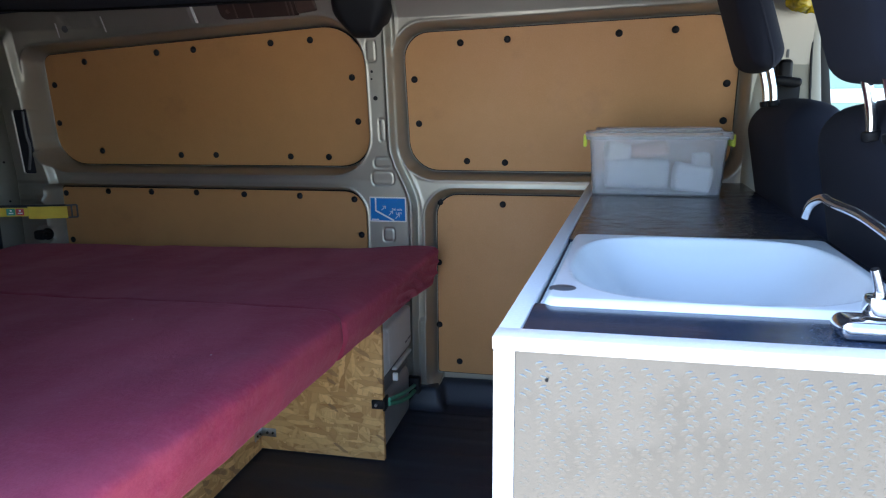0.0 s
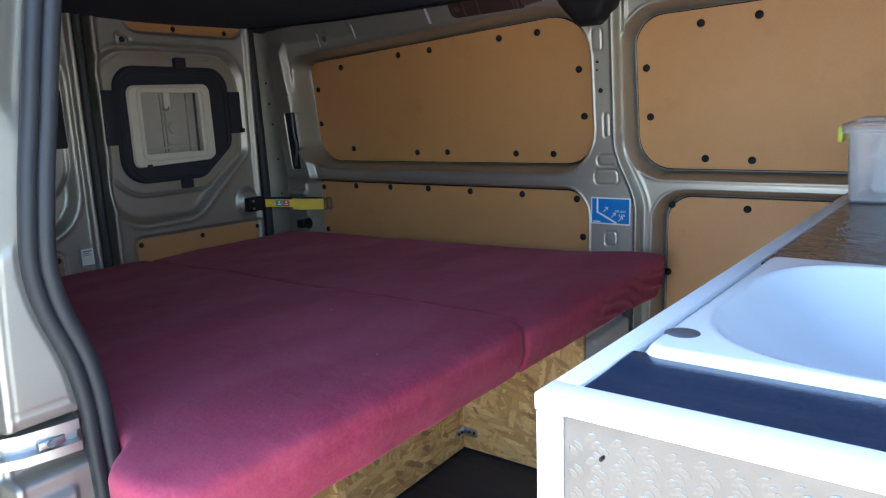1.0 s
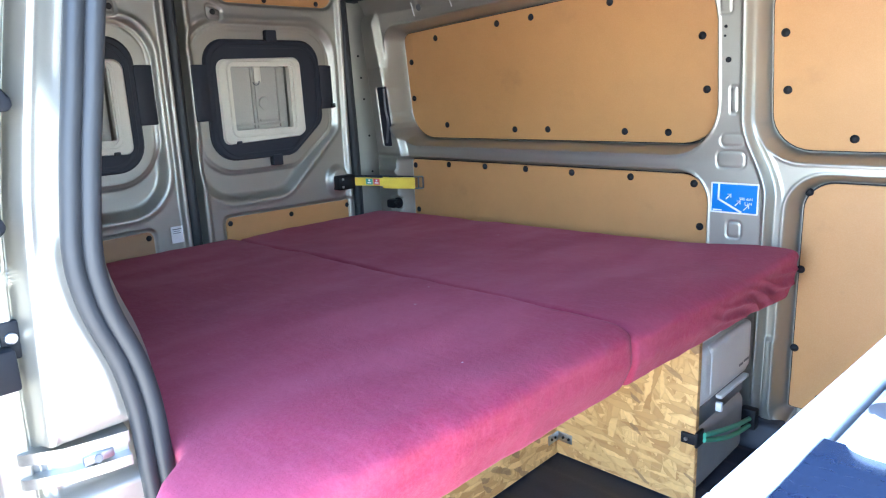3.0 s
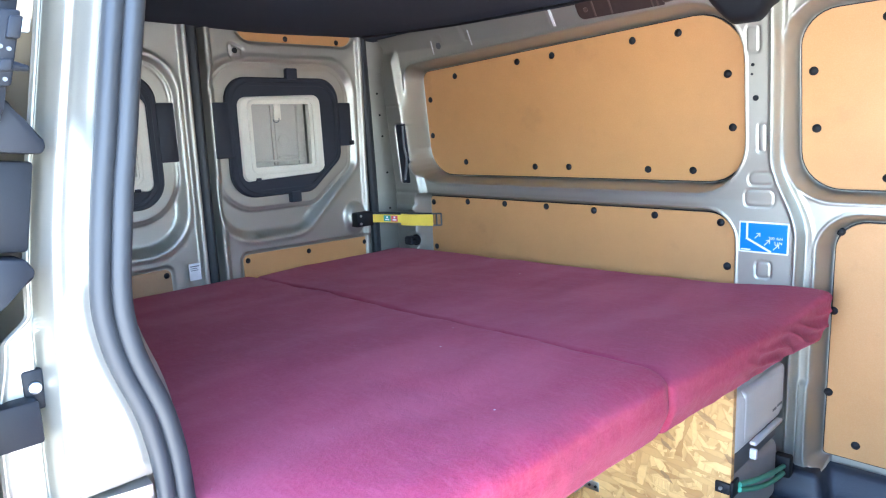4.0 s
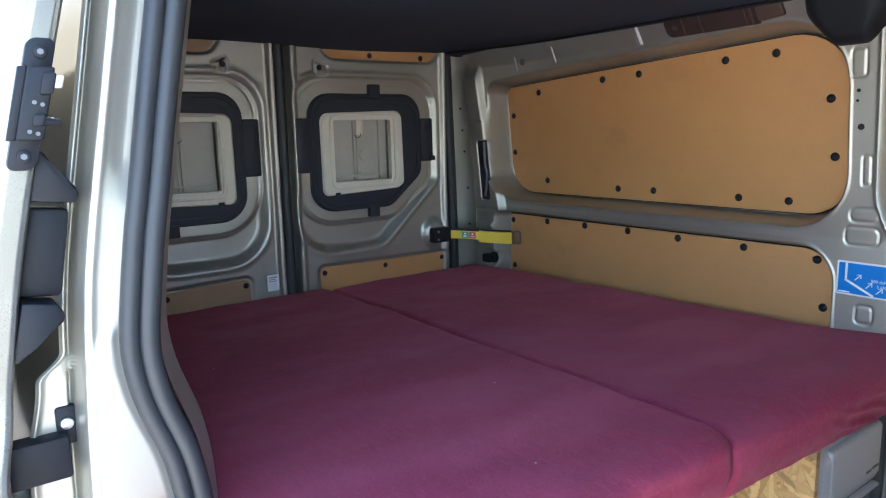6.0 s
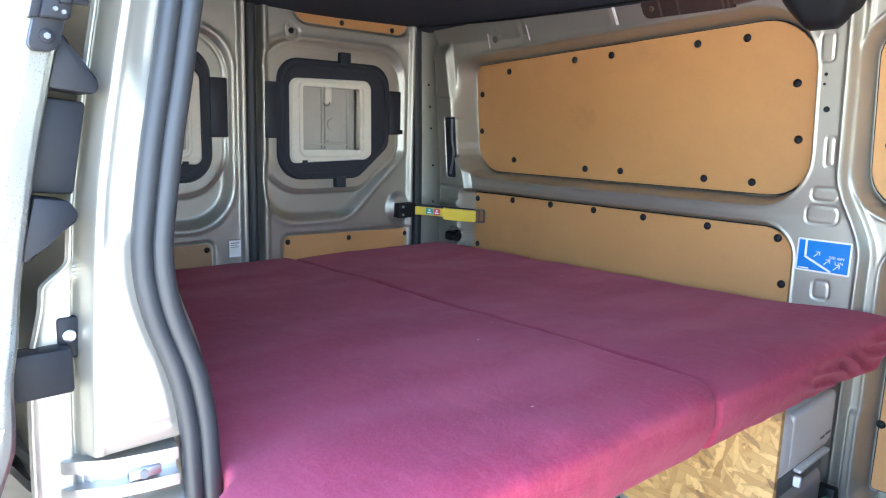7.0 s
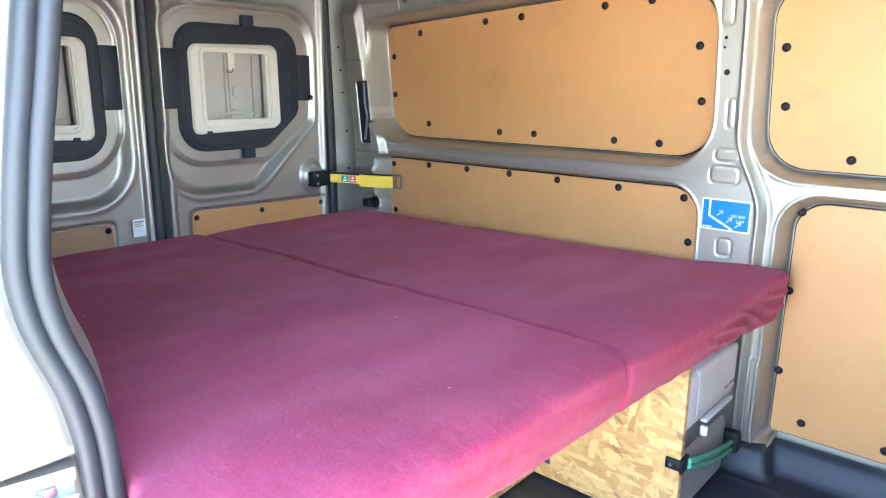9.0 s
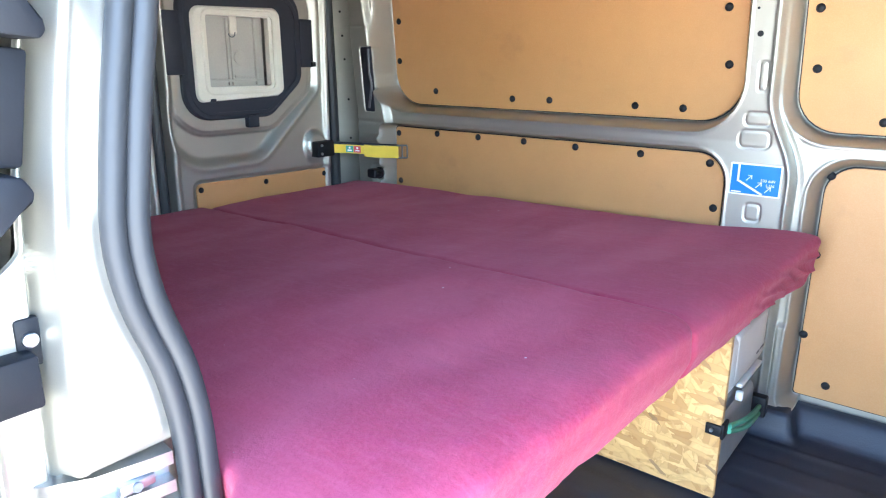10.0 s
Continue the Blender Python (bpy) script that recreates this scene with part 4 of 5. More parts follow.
for pts in ([(-1.50, 1.50, 1.292), (-1.1, 1.545, 1.286), (-0.7, 1.540, 1.286), (-0.3, 1.55, 1.288)],):
    single("cable", mesh_bm("cable", tube(pts, 0.004, 8), PLASTIC, True), "thin black cable along the roof lining", "cable")


# ---- near side: door post, seal and wall ----
ZS = (-0.10, 0.30, 0.47, 0.55, 0.59, 0.63, 0.67, 0.72, 0.76, 0.80, 0.86, 0.92, 0.97, 1.03, 1.084, 1.20, 1.30)
YS = (0.172, 0.171, 0.169, 0.166, 0.165, 0.160, 0.152, 0.133, 0.124, 0.121, 0.129, 0.138, 0.148, 0.158, 0.168, 0.190, 0.209)


def seal_y(z):
    k = np.linspace(-0.06, 0.06, 9)
    return sum(np.interp(z + d, ZS, YS) for d in k * 0.4) / 9


def jamb_y(z):
    """The shut line of the post, which leans with the side of the van."""
    return sum(np.interp(z + d, (-0.1, 0.60, 0.70, 0.80, 0.86, 0.945, 1.30), (0.058, 0.065, 0.069, 0.076, 0.081, 0.095, 0.162)) for d in (-0.03, -0.01, 0.01, 0.03)) / 4


def post_shape(S, Z):
    plate = 0.010 + 0.024 * smooth01(0.795, 0.765, Z) + 0.010 * smooth01(0.76, 0.68, Z)
    lo, hi = jamb_y(Z) - plate, seal_y(Z) + 0.030
    y = lo + (hi - lo) * S
    into = y - jamb_y(Z)
    # set-back plate with a turned lip, dark shut line, rounded edge, broad face
    x = -0.322 + 0.032 * smooth01(0.000, 0.011, into) - 0.012 * np.exp(-(into / 0.0022) ** 2)
    x = x + 0.004 * np.exp(-((into + plate - 0.004) / 0.003) ** 2)
    x = x + 0.002 * np.exp(-((into - 0.016) / 0.004) ** 2)
    low = smooth01(0.812, 0.796, Z - 0.62 * np.maximum(into - 0.014, 0)) * smooth01(0.592, 0.602, Z)
    x = x + 0.0030 * low * smooth01(0.014, 0.026, into) * smooth01(0.002, 0.012, seal_y(Z) - y)
    x = x - 0.0020 * low * np.exp(-((Z - 0.608) / 0.0030) ** 2) * smooth01(0.010, 0.014, into)
    x = x - 0.008 * smooth01(0.97, 1.03, Z + 0.6 * into) * smooth01(0.016, 0.040, into)
    # step behind the runner and the pressed panel below it
    x = x - 0.030 * smooth01(0.589, 0.581, Z) * smooth01(0.510, 0.520, Z) * smooth01(0.0, 0.01, into)
    x = x + 0.012 * smooth01(0.492, 0.478, Z) * smooth01(0.012, 0.024, into) * smooth01(0.086, 0.074, into)
    x = x - 0.005 * np.exp(-((Z - 0.452) / 0.003) ** 2) * smooth01(0.020, 0.030, into) * smooth01(0.082, 0.074, into)
    x = x - 0.02 * smooth01(0.0, 0.03, y - seal_y(Z) - 0.005)
    return x, y, Z


post = single("door_post", sheet("door_post", np.linspace(0, 1, 130), np.arange(-0.10, 1.3001, 0.004), post_shape, PAINT), "champagne-painted door post beside the open sliding door", "door post", kind="structure")
zz = np.linspace(-0.08, 1.29, 90)
for dx, dy, r, lab in ((-0.290, 0.0075, 0.0110, "grey rubber door seal bulb"), (-0.287, 0.0270, 0.0115, "grey rubber door seal lip")):
    bm = bmesh.new()
    tube([(dx + 0.004, float(seal_y(z)) + dy, z) for z in zz], r, 12, 1, bm)
    part("seal", bm, RUBBER, post, lab)
RUN = [(-0.283, 0.157), (-0.287, 0.130), (-0.296, 0.090), (-0.318, 0.052), (-0.365, 0.028), (-0.44, 0.018), (-0.60, 0.014)]


def runner(z0, z1, out, inward):
    """A bar of the runner: height z0 to z1, its face out of the guide line by out."""
    bm = bmesh.new()
    rows = []
    for i, (x, y) in enumerate(RUN):
        a, c = RUN[max(i - 1, 0)], RUN[min(i + 1, len(RUN) - 1)]
        d = Vector((c[0] - a[0], c[1] - a[1])).normalized()
        n = Vector((-d.y, d.x))
        n = n if n.x > 0 or n.y < -0.5 else -n
        rows.append([bm.verts.new((x + n.x * q, y + n.y * q, z)) for z, q in ((z0, out), (z1, out), (z1, inward), (z0, inward))])
    for r, q in zip(rows, rows[1:]):
        for k in range(4):
            bm.faces.new((r[k], r[(k + 1) % 4], q[(k + 1) % 4], q[k]))
    bm.faces.new(rows[0])
    bm.faces.new(rows[-1])
    return bm


part("runner", runner(0.536, 0.549, 0.003, -0.03), RUNNER, post, "bright steel door runner")
part("runner_top", runner(0.566, 0.580, 0.002, -0.03), RUNNER, post, "bright steel door runner edge")
part("runner_back", runner(0.548, 0.567, -0.014, -0.03), STEEL, post)
part("runner_block", box((-0.2900, 0.104, 0.5545), (-0.2810, 0.138, 0.5655), 0.002), STEEL, post)
part("runner_screw", disc((-0.2805, 0.119, 0.560), (1, 0, 0), 0.005, 0.004, 12), MIDGREY, post)
part("lower_screw", disc((-0.288, 0.146, 0.440), (1, 0, 0), 0.010, 0.006, 16, bevel=0.001), STEEL, post)


def near_wall_in(X, Z):
    return X, seal_y(Z) + 0.046 + 0.03 * smooth01(-0.33, -0.40, X), Z


single("wall_right", sheet("wall_right", np.arange(-1.60, -0.3199, 0.02), np.arange(-0.02, 1.3301, 0.02), near_wall_in, PAINT), "painted inner side wall behind the door post", "wall", kind="structure")
# Outer skin in the lighter copy of the paint, to brighten the gap.
single("wall_right_outer", sheet("wall_right_outer", np.arange(-1.66, -0.3399, 0.04), np.arange(-0.36, 1.3801, 0.02),
                                 lambda X, Z: (X, jamb_y(Z) - 0.006 - 0.030 * smooth01(0.795, 0.70, Z), Z), PAINT), "pale painted outer side skin behind the open door", "wall", kind="structure")


# ---- open sliding door ----
DZ = (-0.25, 0.30, 0.55, 0.63, 0.665, 0.71, 0.80, 0.87, 0.915, 1.03, 1.13, 1.25)
DY = (-0.106, -0.106, -0.090, -0.065, -0.047, -0.029, -0.0115, 0.000, 0.0085, 0.0365, 0.0615, 0.0935)


def skin_y(z):
    return sum(np.interp(z + d, DZ, DY) for d in np.linspace(-0.04, 0.04, 7)) / 7


def door_x(z):
    return -0.272 + 0.020 * smooth01(0.78, 0.66, z) + 0.005 * smooth01(1.0, 1.2, z)


def slider_shape(S, Z):
    y0, x0 = skin_y(Z), door_x(Z)
    ks = np.array([0.0, 0.30, 0.34, 0.38, 0.42, 0.50, 0.58, 0.62, 0.66, 0.70, 1.0])
    xs = np.array([-1.02, -0.16, -0.03, -0.008, -0.0015, 0.0, 0.0, -0.001, -0.004, -0.016, -1.02])
    ys = np.array([0.0, 0.0, 0.0003, 0.0010, 0.0030, 0.010, 0.027, 0.031, 0.033, 0.034, 0.034])
    return x0 + np.interp(S, ks, xs), y0 + np.interp(S, ks, ys) * (1 + 0.15 * smooth01(0.80, 0.70, Z) + 0.75 * smooth01(0.71, 0.62, Z)), Z


slider = thing("sliding_door", (-0.8, 0.02, -0.30), "open pale champagne sliding door slid back along the van", "door")
part("skin", sheet("skin", np.concatenate([np.linspace(0, 0.3, 8), np.linspace(0.31, 0.40, 14)]), np.linspace(-0.25, 1.25, 110), slider_shape, BODY), BODY, slider, "pale outer skin")
# Edge in the darkened paint copy, to hold its brightness down.
part("edge", sheet("edge", np.linspace(0.40, 0.70, 46), np.linspace(-0.25, 1.25, 110), slider_shape, BODY), BODY, slider, "champagne front edge")
part("inner_skin", sheet("inner_skin", np.linspace(0.70, 1, 10), np.linspace(-0.25, 1.25, 60), slider_shape, PAINT), PAINT, slider)


def on_edge(z, off=0.0, dy=0.016):
    return Vector((float(door_x(np.array(z))) + off, float(skin_y(np.array(z))) + dy, z))


def prism(outline, x0, x1, bevel):
    """A block of constant section: an outline in y and z drawn out from x0 to x1."""
    bm = bmesh.new()
    a, b = ([bm.verts.new((x, y, z)) for y, z in outline] for x in (x0, x1))
    bm.faces.new(a[::-1])
    bm.faces.new(b)
    for k in range(len(outline)):
        j = (k + 1) % len(outline)
        bm.faces.new((a[k], a[j], b[j], b[k]))
    bmesh.ops.bevel(bm, geom=bm.edges[:], offset=bevel, segments=2, affect="EDGES", profile=0.5)
    return bm


def on_latch(corners, radius, x0, x1, bevel):
    """A rounded block on the door's front edge: corners in depth and height, leaning with the skin."""
    rim = round_poly(corners, radius, 4) if radius else np.array(corners)
    return prism([(float(skin_y(np.array(z))) + d, z) for d, z in rim], x0, x1, bevel)


plate = part("latch_plate", on_latch([(0.007, 0.993), (0.032, 0.993), (0.032, 1.116), (0.007, 1.116)], 0.008, -0.276, -0.262, 0.0012), PLASTIC, slider, "black latch plate on the door edge")
part("latch_body", on_latch([(0.011, 1.021), (0.034, 1.021), (0.034, 1.089), (0.011, 1.089)], 0.003, -0.266, -0.254, 0.0015), PLASTIC, plate)
part("latch_flange", on_latch([(0.003, 1.021), (0.0112, 1.021), (0.0112, 1.090), (0.003, 1.090)], 0.002, -0.272, -0.259, 0.001), PLASTIC, plate)
for z in (1.006, 1.103):
    p = on_edge(z, 0, 0.020)
    part("screw", disc((-0.2615, p.y, z), (1, 0, 0), 0.0062, 0.004, 16, bevel=0.001), PLASTIC, plate)
    part("screw_socket", disc((-0.2598, p.y, z), (1, 0, 0), 0.003, 0.002, 6), MIDGREY, plate)
block = part("contact_block", on_latch([(0.024, 1.063), (0.035, 1.063), (0.035, 1.083), (0.024, 1.083)], 0.002, -0.256, -0.248, 0.001), PLASTIC, plate)
part("contact_tab", on_latch([(0.0352, 1.069), (0.042, 1.069), (0.042, 1.081), (0.0352, 1.081)], 0.001, -0.257, -0.250, 0.0008), STEEL, block, "pale metal contact tab")
nut = part("contact_nut", on_latch([(0.022, 1.034), (0.032, 1.034), (0.032, 1.045), (0.022, 1.045)], 0.002, -0.256, -0.250, 0.001), PLASTIC, plate)
p = on_edge(1.039, 0, 0.032)
part("contact_pin", tube([(-0.253, p.y, 1.039), (-0.253, p.y + 0.007, 1.038), (-0.253, p.y + 0.013, 1.037)], lambda t: 0.0048 - 0.0022 * t, 10, 3), PLASTIC, nut)
for z, d in ((1.056, 0.021), (1.054, 0.028), (1.029, 0.021), (1.027, 0.028)):
    p = on_edge(z, 0, d)
    part("rivet", disc((-0.2535, p.y, z), (1, 0, 0), 0.0020, 0.003, 8), MIDGREY, plate)


part("guide_fin", prism([(0.052, 0.962), (0.061, 1.012), (0.069, 1.010), (0.078, 0.990), (0.095, 0.973), (0.096, 0.964), (0.091, 0.958)], -0.318, -0.276, 0.003), PLASTIC, slider, "black wedge-shaped guide fin")
part("guide_fin", prism([(0.034, 0.863), (0.064, 0.858), (0.071, 0.846), (0.069, 0.838), (0.042, 0.820), (0.028, 0.803), (0.020, 0.803)], -0.318, -0.276, 0.003), PLASTIC, slider, "black wedge-shaped guide fin")
part("pad", prism([(0.032, 0.866), (0.052, 0.955), (0.088, 0.951), (0.072, 0.862)], -0.330, -0.294, 0.004), PLASTIC, slider, "black rubber pad on the door's inner side")
arm = part("roller_arm", box((-0.330, 0.000, 0.660), (-0.300, 0.063, 0.708), 0.004), PLASTIC, slider, "black roller arm beside the post")
part("plate", box((-0.330, 0.0535, 0.690), (-0.319, 0.0745, 0.735), 0.004), PLASTIC, arm)
part("bolt", disc((-0.3175, 0.064, 0.716), (1, 0, 0), 0.0068, 0.006, 16, bevel=0.002), STEEL, arm, "bright round bolt")
lab = thing("maker_label", on_edge(0.627), "white printed sticker on the sliding door edge", "sticker")


def on_label(u, v, w):
    p = on_edge(0.628 + v, 0.0012 + w, 0.026 + 1.3 * u)
    return (p.x, p.y, p.z)


part("paper", bars([(-0.014, -0.033, 0.0135, 0.030)], on_label, 0.0008), PAPER, lab, smooth=False)
part("header", bars([(0.0085, -0.028, 0.0125, 0.002), (0.0085, 0.006, 0.0125, 0.026)], on_label, 0.0012), PLASTIC, lab, "black header bar", smooth=False)
p = on_edge(0.649, 0.0026, 0.0215)
part("writing", lettering("CENTR", 0.0062, PLASTIC, Matrix(((0, 0, 1, p.x), (-0.45, 1, 0, p.y), (-1, 0, 0, p.z), (0, 0, 0, 1)))), PLASTIC, lab, smooth=False)
part("print", bars([(-0.0040, -0.030, -0.0012, 0.000), (-0.008, -0.028, -0.0068, 0.022), (-0.0108, -0.028, -0.0098, 0.012), (-0.0128, -0.012, -0.0118, 0.022), (0.002, 0.010, 0.0065, 0.018), (0.002, -0.010, 0.0065, -0.004)], on_label, 0.0012), MIDGREY, lab, smooth=False)
part("shut_line", tube([(-0.677, 0.0770, 1.19), (-0.672, 0.0535, 1.10), (-0.680, 0.0335, 1.02), (-0.690, 0.0140, 0.943), (-0.719, 0.0020, 0.886)], 0.0016, 6, 4), RUBBER, slider, "dark panel gap in the outer skin")
part("handle", soft_block("handle", (-0.76, -0.104, 0.560), (-0.560, -0.066, 0.606), 0.012, MIDGREY, (5, 3, 3)), MIDGREY, slider, "grey outer door handle")

# ---- driver's cab round the seats ----
cab_pillar = thing("cab_pillar", (1.02, 1.70, 0.0), "beige-grey lined pillar beside the driver's seat", "pillar", kind="structure")
lining = soft_block("lining", (0.90, 1.655, 0.0), (1.092, 1.76, 1.36), 0.03, PILLAR, (4, 4, 8))
for v in lining.vertices:
    v.co.x -= 0.10 * (v.co.z - 0.98) * (v.co.x > 1.0)
part("lining", lining, PILLAR, cab_pillar)
part("slot", box((0.985, 1.651, 1.098), (0.993, 1.658, 1.192), 0.001), MIDGREY, cab_pillar, "dark slot of the belt height slide")
part("joint", box((0.963, 1.653, 1.190), (0.985, 1.657, 1.1915)), MIDGREY, cab_pillar)
part("joint", box((0.963, 1.653, 1.146), (0.985, 1.657, 1.1475)), MIDGREY, cab_pillar)
part("trim_line", tube([(1.060, 1.652, 0.70), (1.056, 1.652, 0.95), (1.048, 1.652, 1.12), (1.050, 1.654, 1.22), (1.062, 1.66, 1.30)], 0.0032, 8, 5), RUBBER, cab_pillar, "dark seal along the lining")
part("belt_reel", soft_block("belt_reel", (0.962, 1.610, 1.030), (0.997, 1.66, 1.092), 0.012, PLASTIC, (3, 3, 4)), PLASTIC, cab_pillar, "black seat belt guide")
part("belt_guide", soft_block("belt_guide", (0.950, 1.596, 1.022), (1.019, 1.64, 1.046), 0.010, PLASTIC, (5, 3, 3), pose(0, 0, 0, 0, 8, 0)), PLASTIC, cab_pillar, "wide black belt loop")
part("belt", box((0.966, 1.630, 0.55), (1.022, 1.634, 1.03), 0.001), PLASTIC, cab_pillar, "black seat belt webbing")
for lo, hi in (((1.085, 1.70, -0.30), (2.30, 1.80, 0.80)), ((1.085, 1.70, 1.24), (1.62, 1.80, 1.375)), ((1.90, 1.70, 0.80), (2.30, 1.80, 0.95)),
               ((2.30, 0.10, -0.30), (2.40, 1.80, 0.80)), ((1.05, 0.10, -0.30), (2.30, 0.16, 0.80)), ((0.98, 0.12, -0.05), (1.08, 0.22, 1.375)), ((1.08, 0.10, 1.24), (1.62, 0.2, 1.375))):
    single("wall_cab", mesh_bm("wall_cab", box(lo, hi, 0.01), PILLAR), "grey lined wall of the driver's cab", "wall", kind="structure")
single("roof_cab", mesh_bm("roof_cab", box((1.35, 0.10, 1.375), (1.62, 1.84, 1.41)), BODY), "painted cab roof", "roof", kind="structure")
win = thing("window_1", (1.50, 1.75, 0.80), "side window of the driver's cab", "window", kind="structure")
pane = part("pane", box((1.09, 1.748, 0.80), (1.90, 1.752, 1.24)), GLASS, win, smooth=False)
pane.visible_shadow = False
bm = box((1.108, 1.736, 0.80), (1.134, 1.760, 1.24), 0.003)
for q in bm.verts:
    q.co.x -= 0.14 * (q.co.z - 0.98)
part("seal", bm, RUBBER, win, "black slanted window seal")
outside = thing("backdrop", (2.6, 5.05, -0.62), "pale green outside wall with a white band", "wall", kind="structure")
part("wall", box((0.6, 5.0, -0.62), (4.8, 5.12, 1.9)), FACADE, outside, smooth=False)
part("band", box((0.6, 4.985, 1.005), (4.8, 4.999, 1.100), 0.004), WHITE, outside, "white band", smooth=False)
bag = soft_block("bag", (0.972, 1.52, 1.205), (1.052, 1.62, 1.32), 0.03, BAG, (12, 12, 12), pose(0, 0, 0, 15, 25, 20))
for v in bag.vertices:
    v.co += Vector(noise.noise_vector(v.co * 38)) * 0.012 + Vector(noise.noise_vector(v.co * 95)) * 0.006
single("plastic_bag", bag, "crumpled yellow plastic bag hanging by the pillar", "bag")


def front_seat(name, y0, y1, heads, label, drop=0.0, low=0.0, slim=0.0, fore=0.0):
    s = thing(name, (1.15, (y0 + y1) / 2, 0.0), label, "seat", "front seats")
    tilt = pose(0, 0, 0, 0, -11, 0)
    mid = (y0 + y1) / 2
    part("backrest", soft_block("backrest", (0.925, y0, 0.34), (1.085 - slim, y1, 0.975 - drop), 0.06, SEAT, (4, 8, 8), tilt, 0.05), SEAT, s)
    part("cushion", soft_block("cushion", (1.00, y0, 0.28), (1.50, y1, 0.45), 0.05, SEAT, (6, 6, 4)), SEAT, s)
    part("base", box((1.06, y0 + 0.06, 0.0), (1.44, y1 - 0.06, 0.29), 0.01), PLASTIC, s)
    for h in heads:
        hd = part("headrest", soft_block("headrest", (0.797, h - 0.125, 1.050 - low), (0.864, h + 0.125, 1.29 - low * 0.5), 0.036, SEAT, (4, 6, 6), pose(0, 0, 0, 0, -18, 0), 0.08), SEAT, s)
        for dy in (-0.045, 0.03):
            part("post", tube([(0.872 + fore, h + dy, 0.970 - low), (0.867 + fore, h + dy, 1.015 - low), (0.847 + fore, h + dy, 1.09 - low)], 0.0075, 12, 4), CHROME, hd, "chrome headrest post")
            part("collar", disc((0.872 + fore, h + dy, 0.974 - low), (-0.2, 0, 1), 0.014, 0.014, 14, bevel=0.003), PLASTIC, hd)
    return s


front_seat("driver_seat", 1.12, 1.57, (1.375,), "black cloth driver's seat with a raised headrest", slim=0.035, fore=0.017)
front_seat("passenger_bench", 0.22, 0.99, (0.655, 0.375), "black cloth double passenger bench with headrests", 0.004, 0.052)


# ---- bed ----
osb_front = thing("bed_box", (-0.42, 0.75, 0.0), "raw strand-board box carrying the bed", "bed frame")
part("side_board", box((-0.455, 1.270, 0.002), (-0.060, 1.286, 0.408), 0.0015), OSB, osb_front, smooth=False)
part("front_board", box((-0.447, 0.760, 0.002), (-0.432, 1.268, 0.408), 0.0015), OSB, osb_front, smooth=False)
part("front_board", box((-0.447, 0.205, 0.002), (-0.432, 0.752, 0.408), 0.0015), OSB, osb_front, smooth=False)
part("batten", box((-0.431, 0.728, 0.004), (-0.405, 0.758, 0.406), 0.002), OSB, osb_front, smooth=False)
part("top_board", box((-1.53, 0.215, 0.409), (-0.150, 0.985, 0.424), 0.0015), OSB, osb_front, smooth=False)
part("top_board", box((-1.53, 0.990, 0.409), (-0.150, 1.640, 0.424), 0.0015), OSB, osb_front, smooth=False)
ang = part("angle_plate", box((-0.4315, 1.226, 0.042), (-0.4295, 1.268, 0.068), 0.0008), STEEL, osb_front, "zinc angle plate in the corner")
part("leg", box((-0.4315, 1.2675, 0.042), (-0.386, 1.2695, 0.068), 0.0008), STEEL, ang)
for x in (-0.395, -0.412):
    part("screw", disc((x, 1.266, 0.055), (0, 1, 0), 0.0035, 0.004, 10), PLASTIC, ang)
for y in (1.238, 1.254):
    part("screw", disc((-0.4285, y, 0.055), (1, 0, 0), 0.0035, 0.004, 10), PLASTIC, ang)
brk = part("cord_bracket", box((-0.092, 1.262, 0.158), (-0.058, 1.270, 0.184), 0.003), PLASTIC, osb_front, "black cord bracket on the board edge")
part("flange", box((-0.0600, 1.262, 0.152), (-0.052, 1.300, 0.190), 0.004), PLASTIC, brk)
part("screw", disc((-0.078, 1.260, 0.171), (0, 1, 0), 0.004, 0.005, 12), STEEL, brk)


def round_corner(a, b, r):
    """Distances a, b from two edges, moved so that the corner between them is rounded by r."""
    p, q = np.maximum(r - a, 0), np.maximum(r - b, 0)
    k = np.where((p > 0) & (q > 0), np.maximum(p, q) / np.maximum(np.hypot(p, q), 1e-9), 1.0)
    return np.where(a < r, r - p * k, a), np.where(b < r, r - q * k, b)


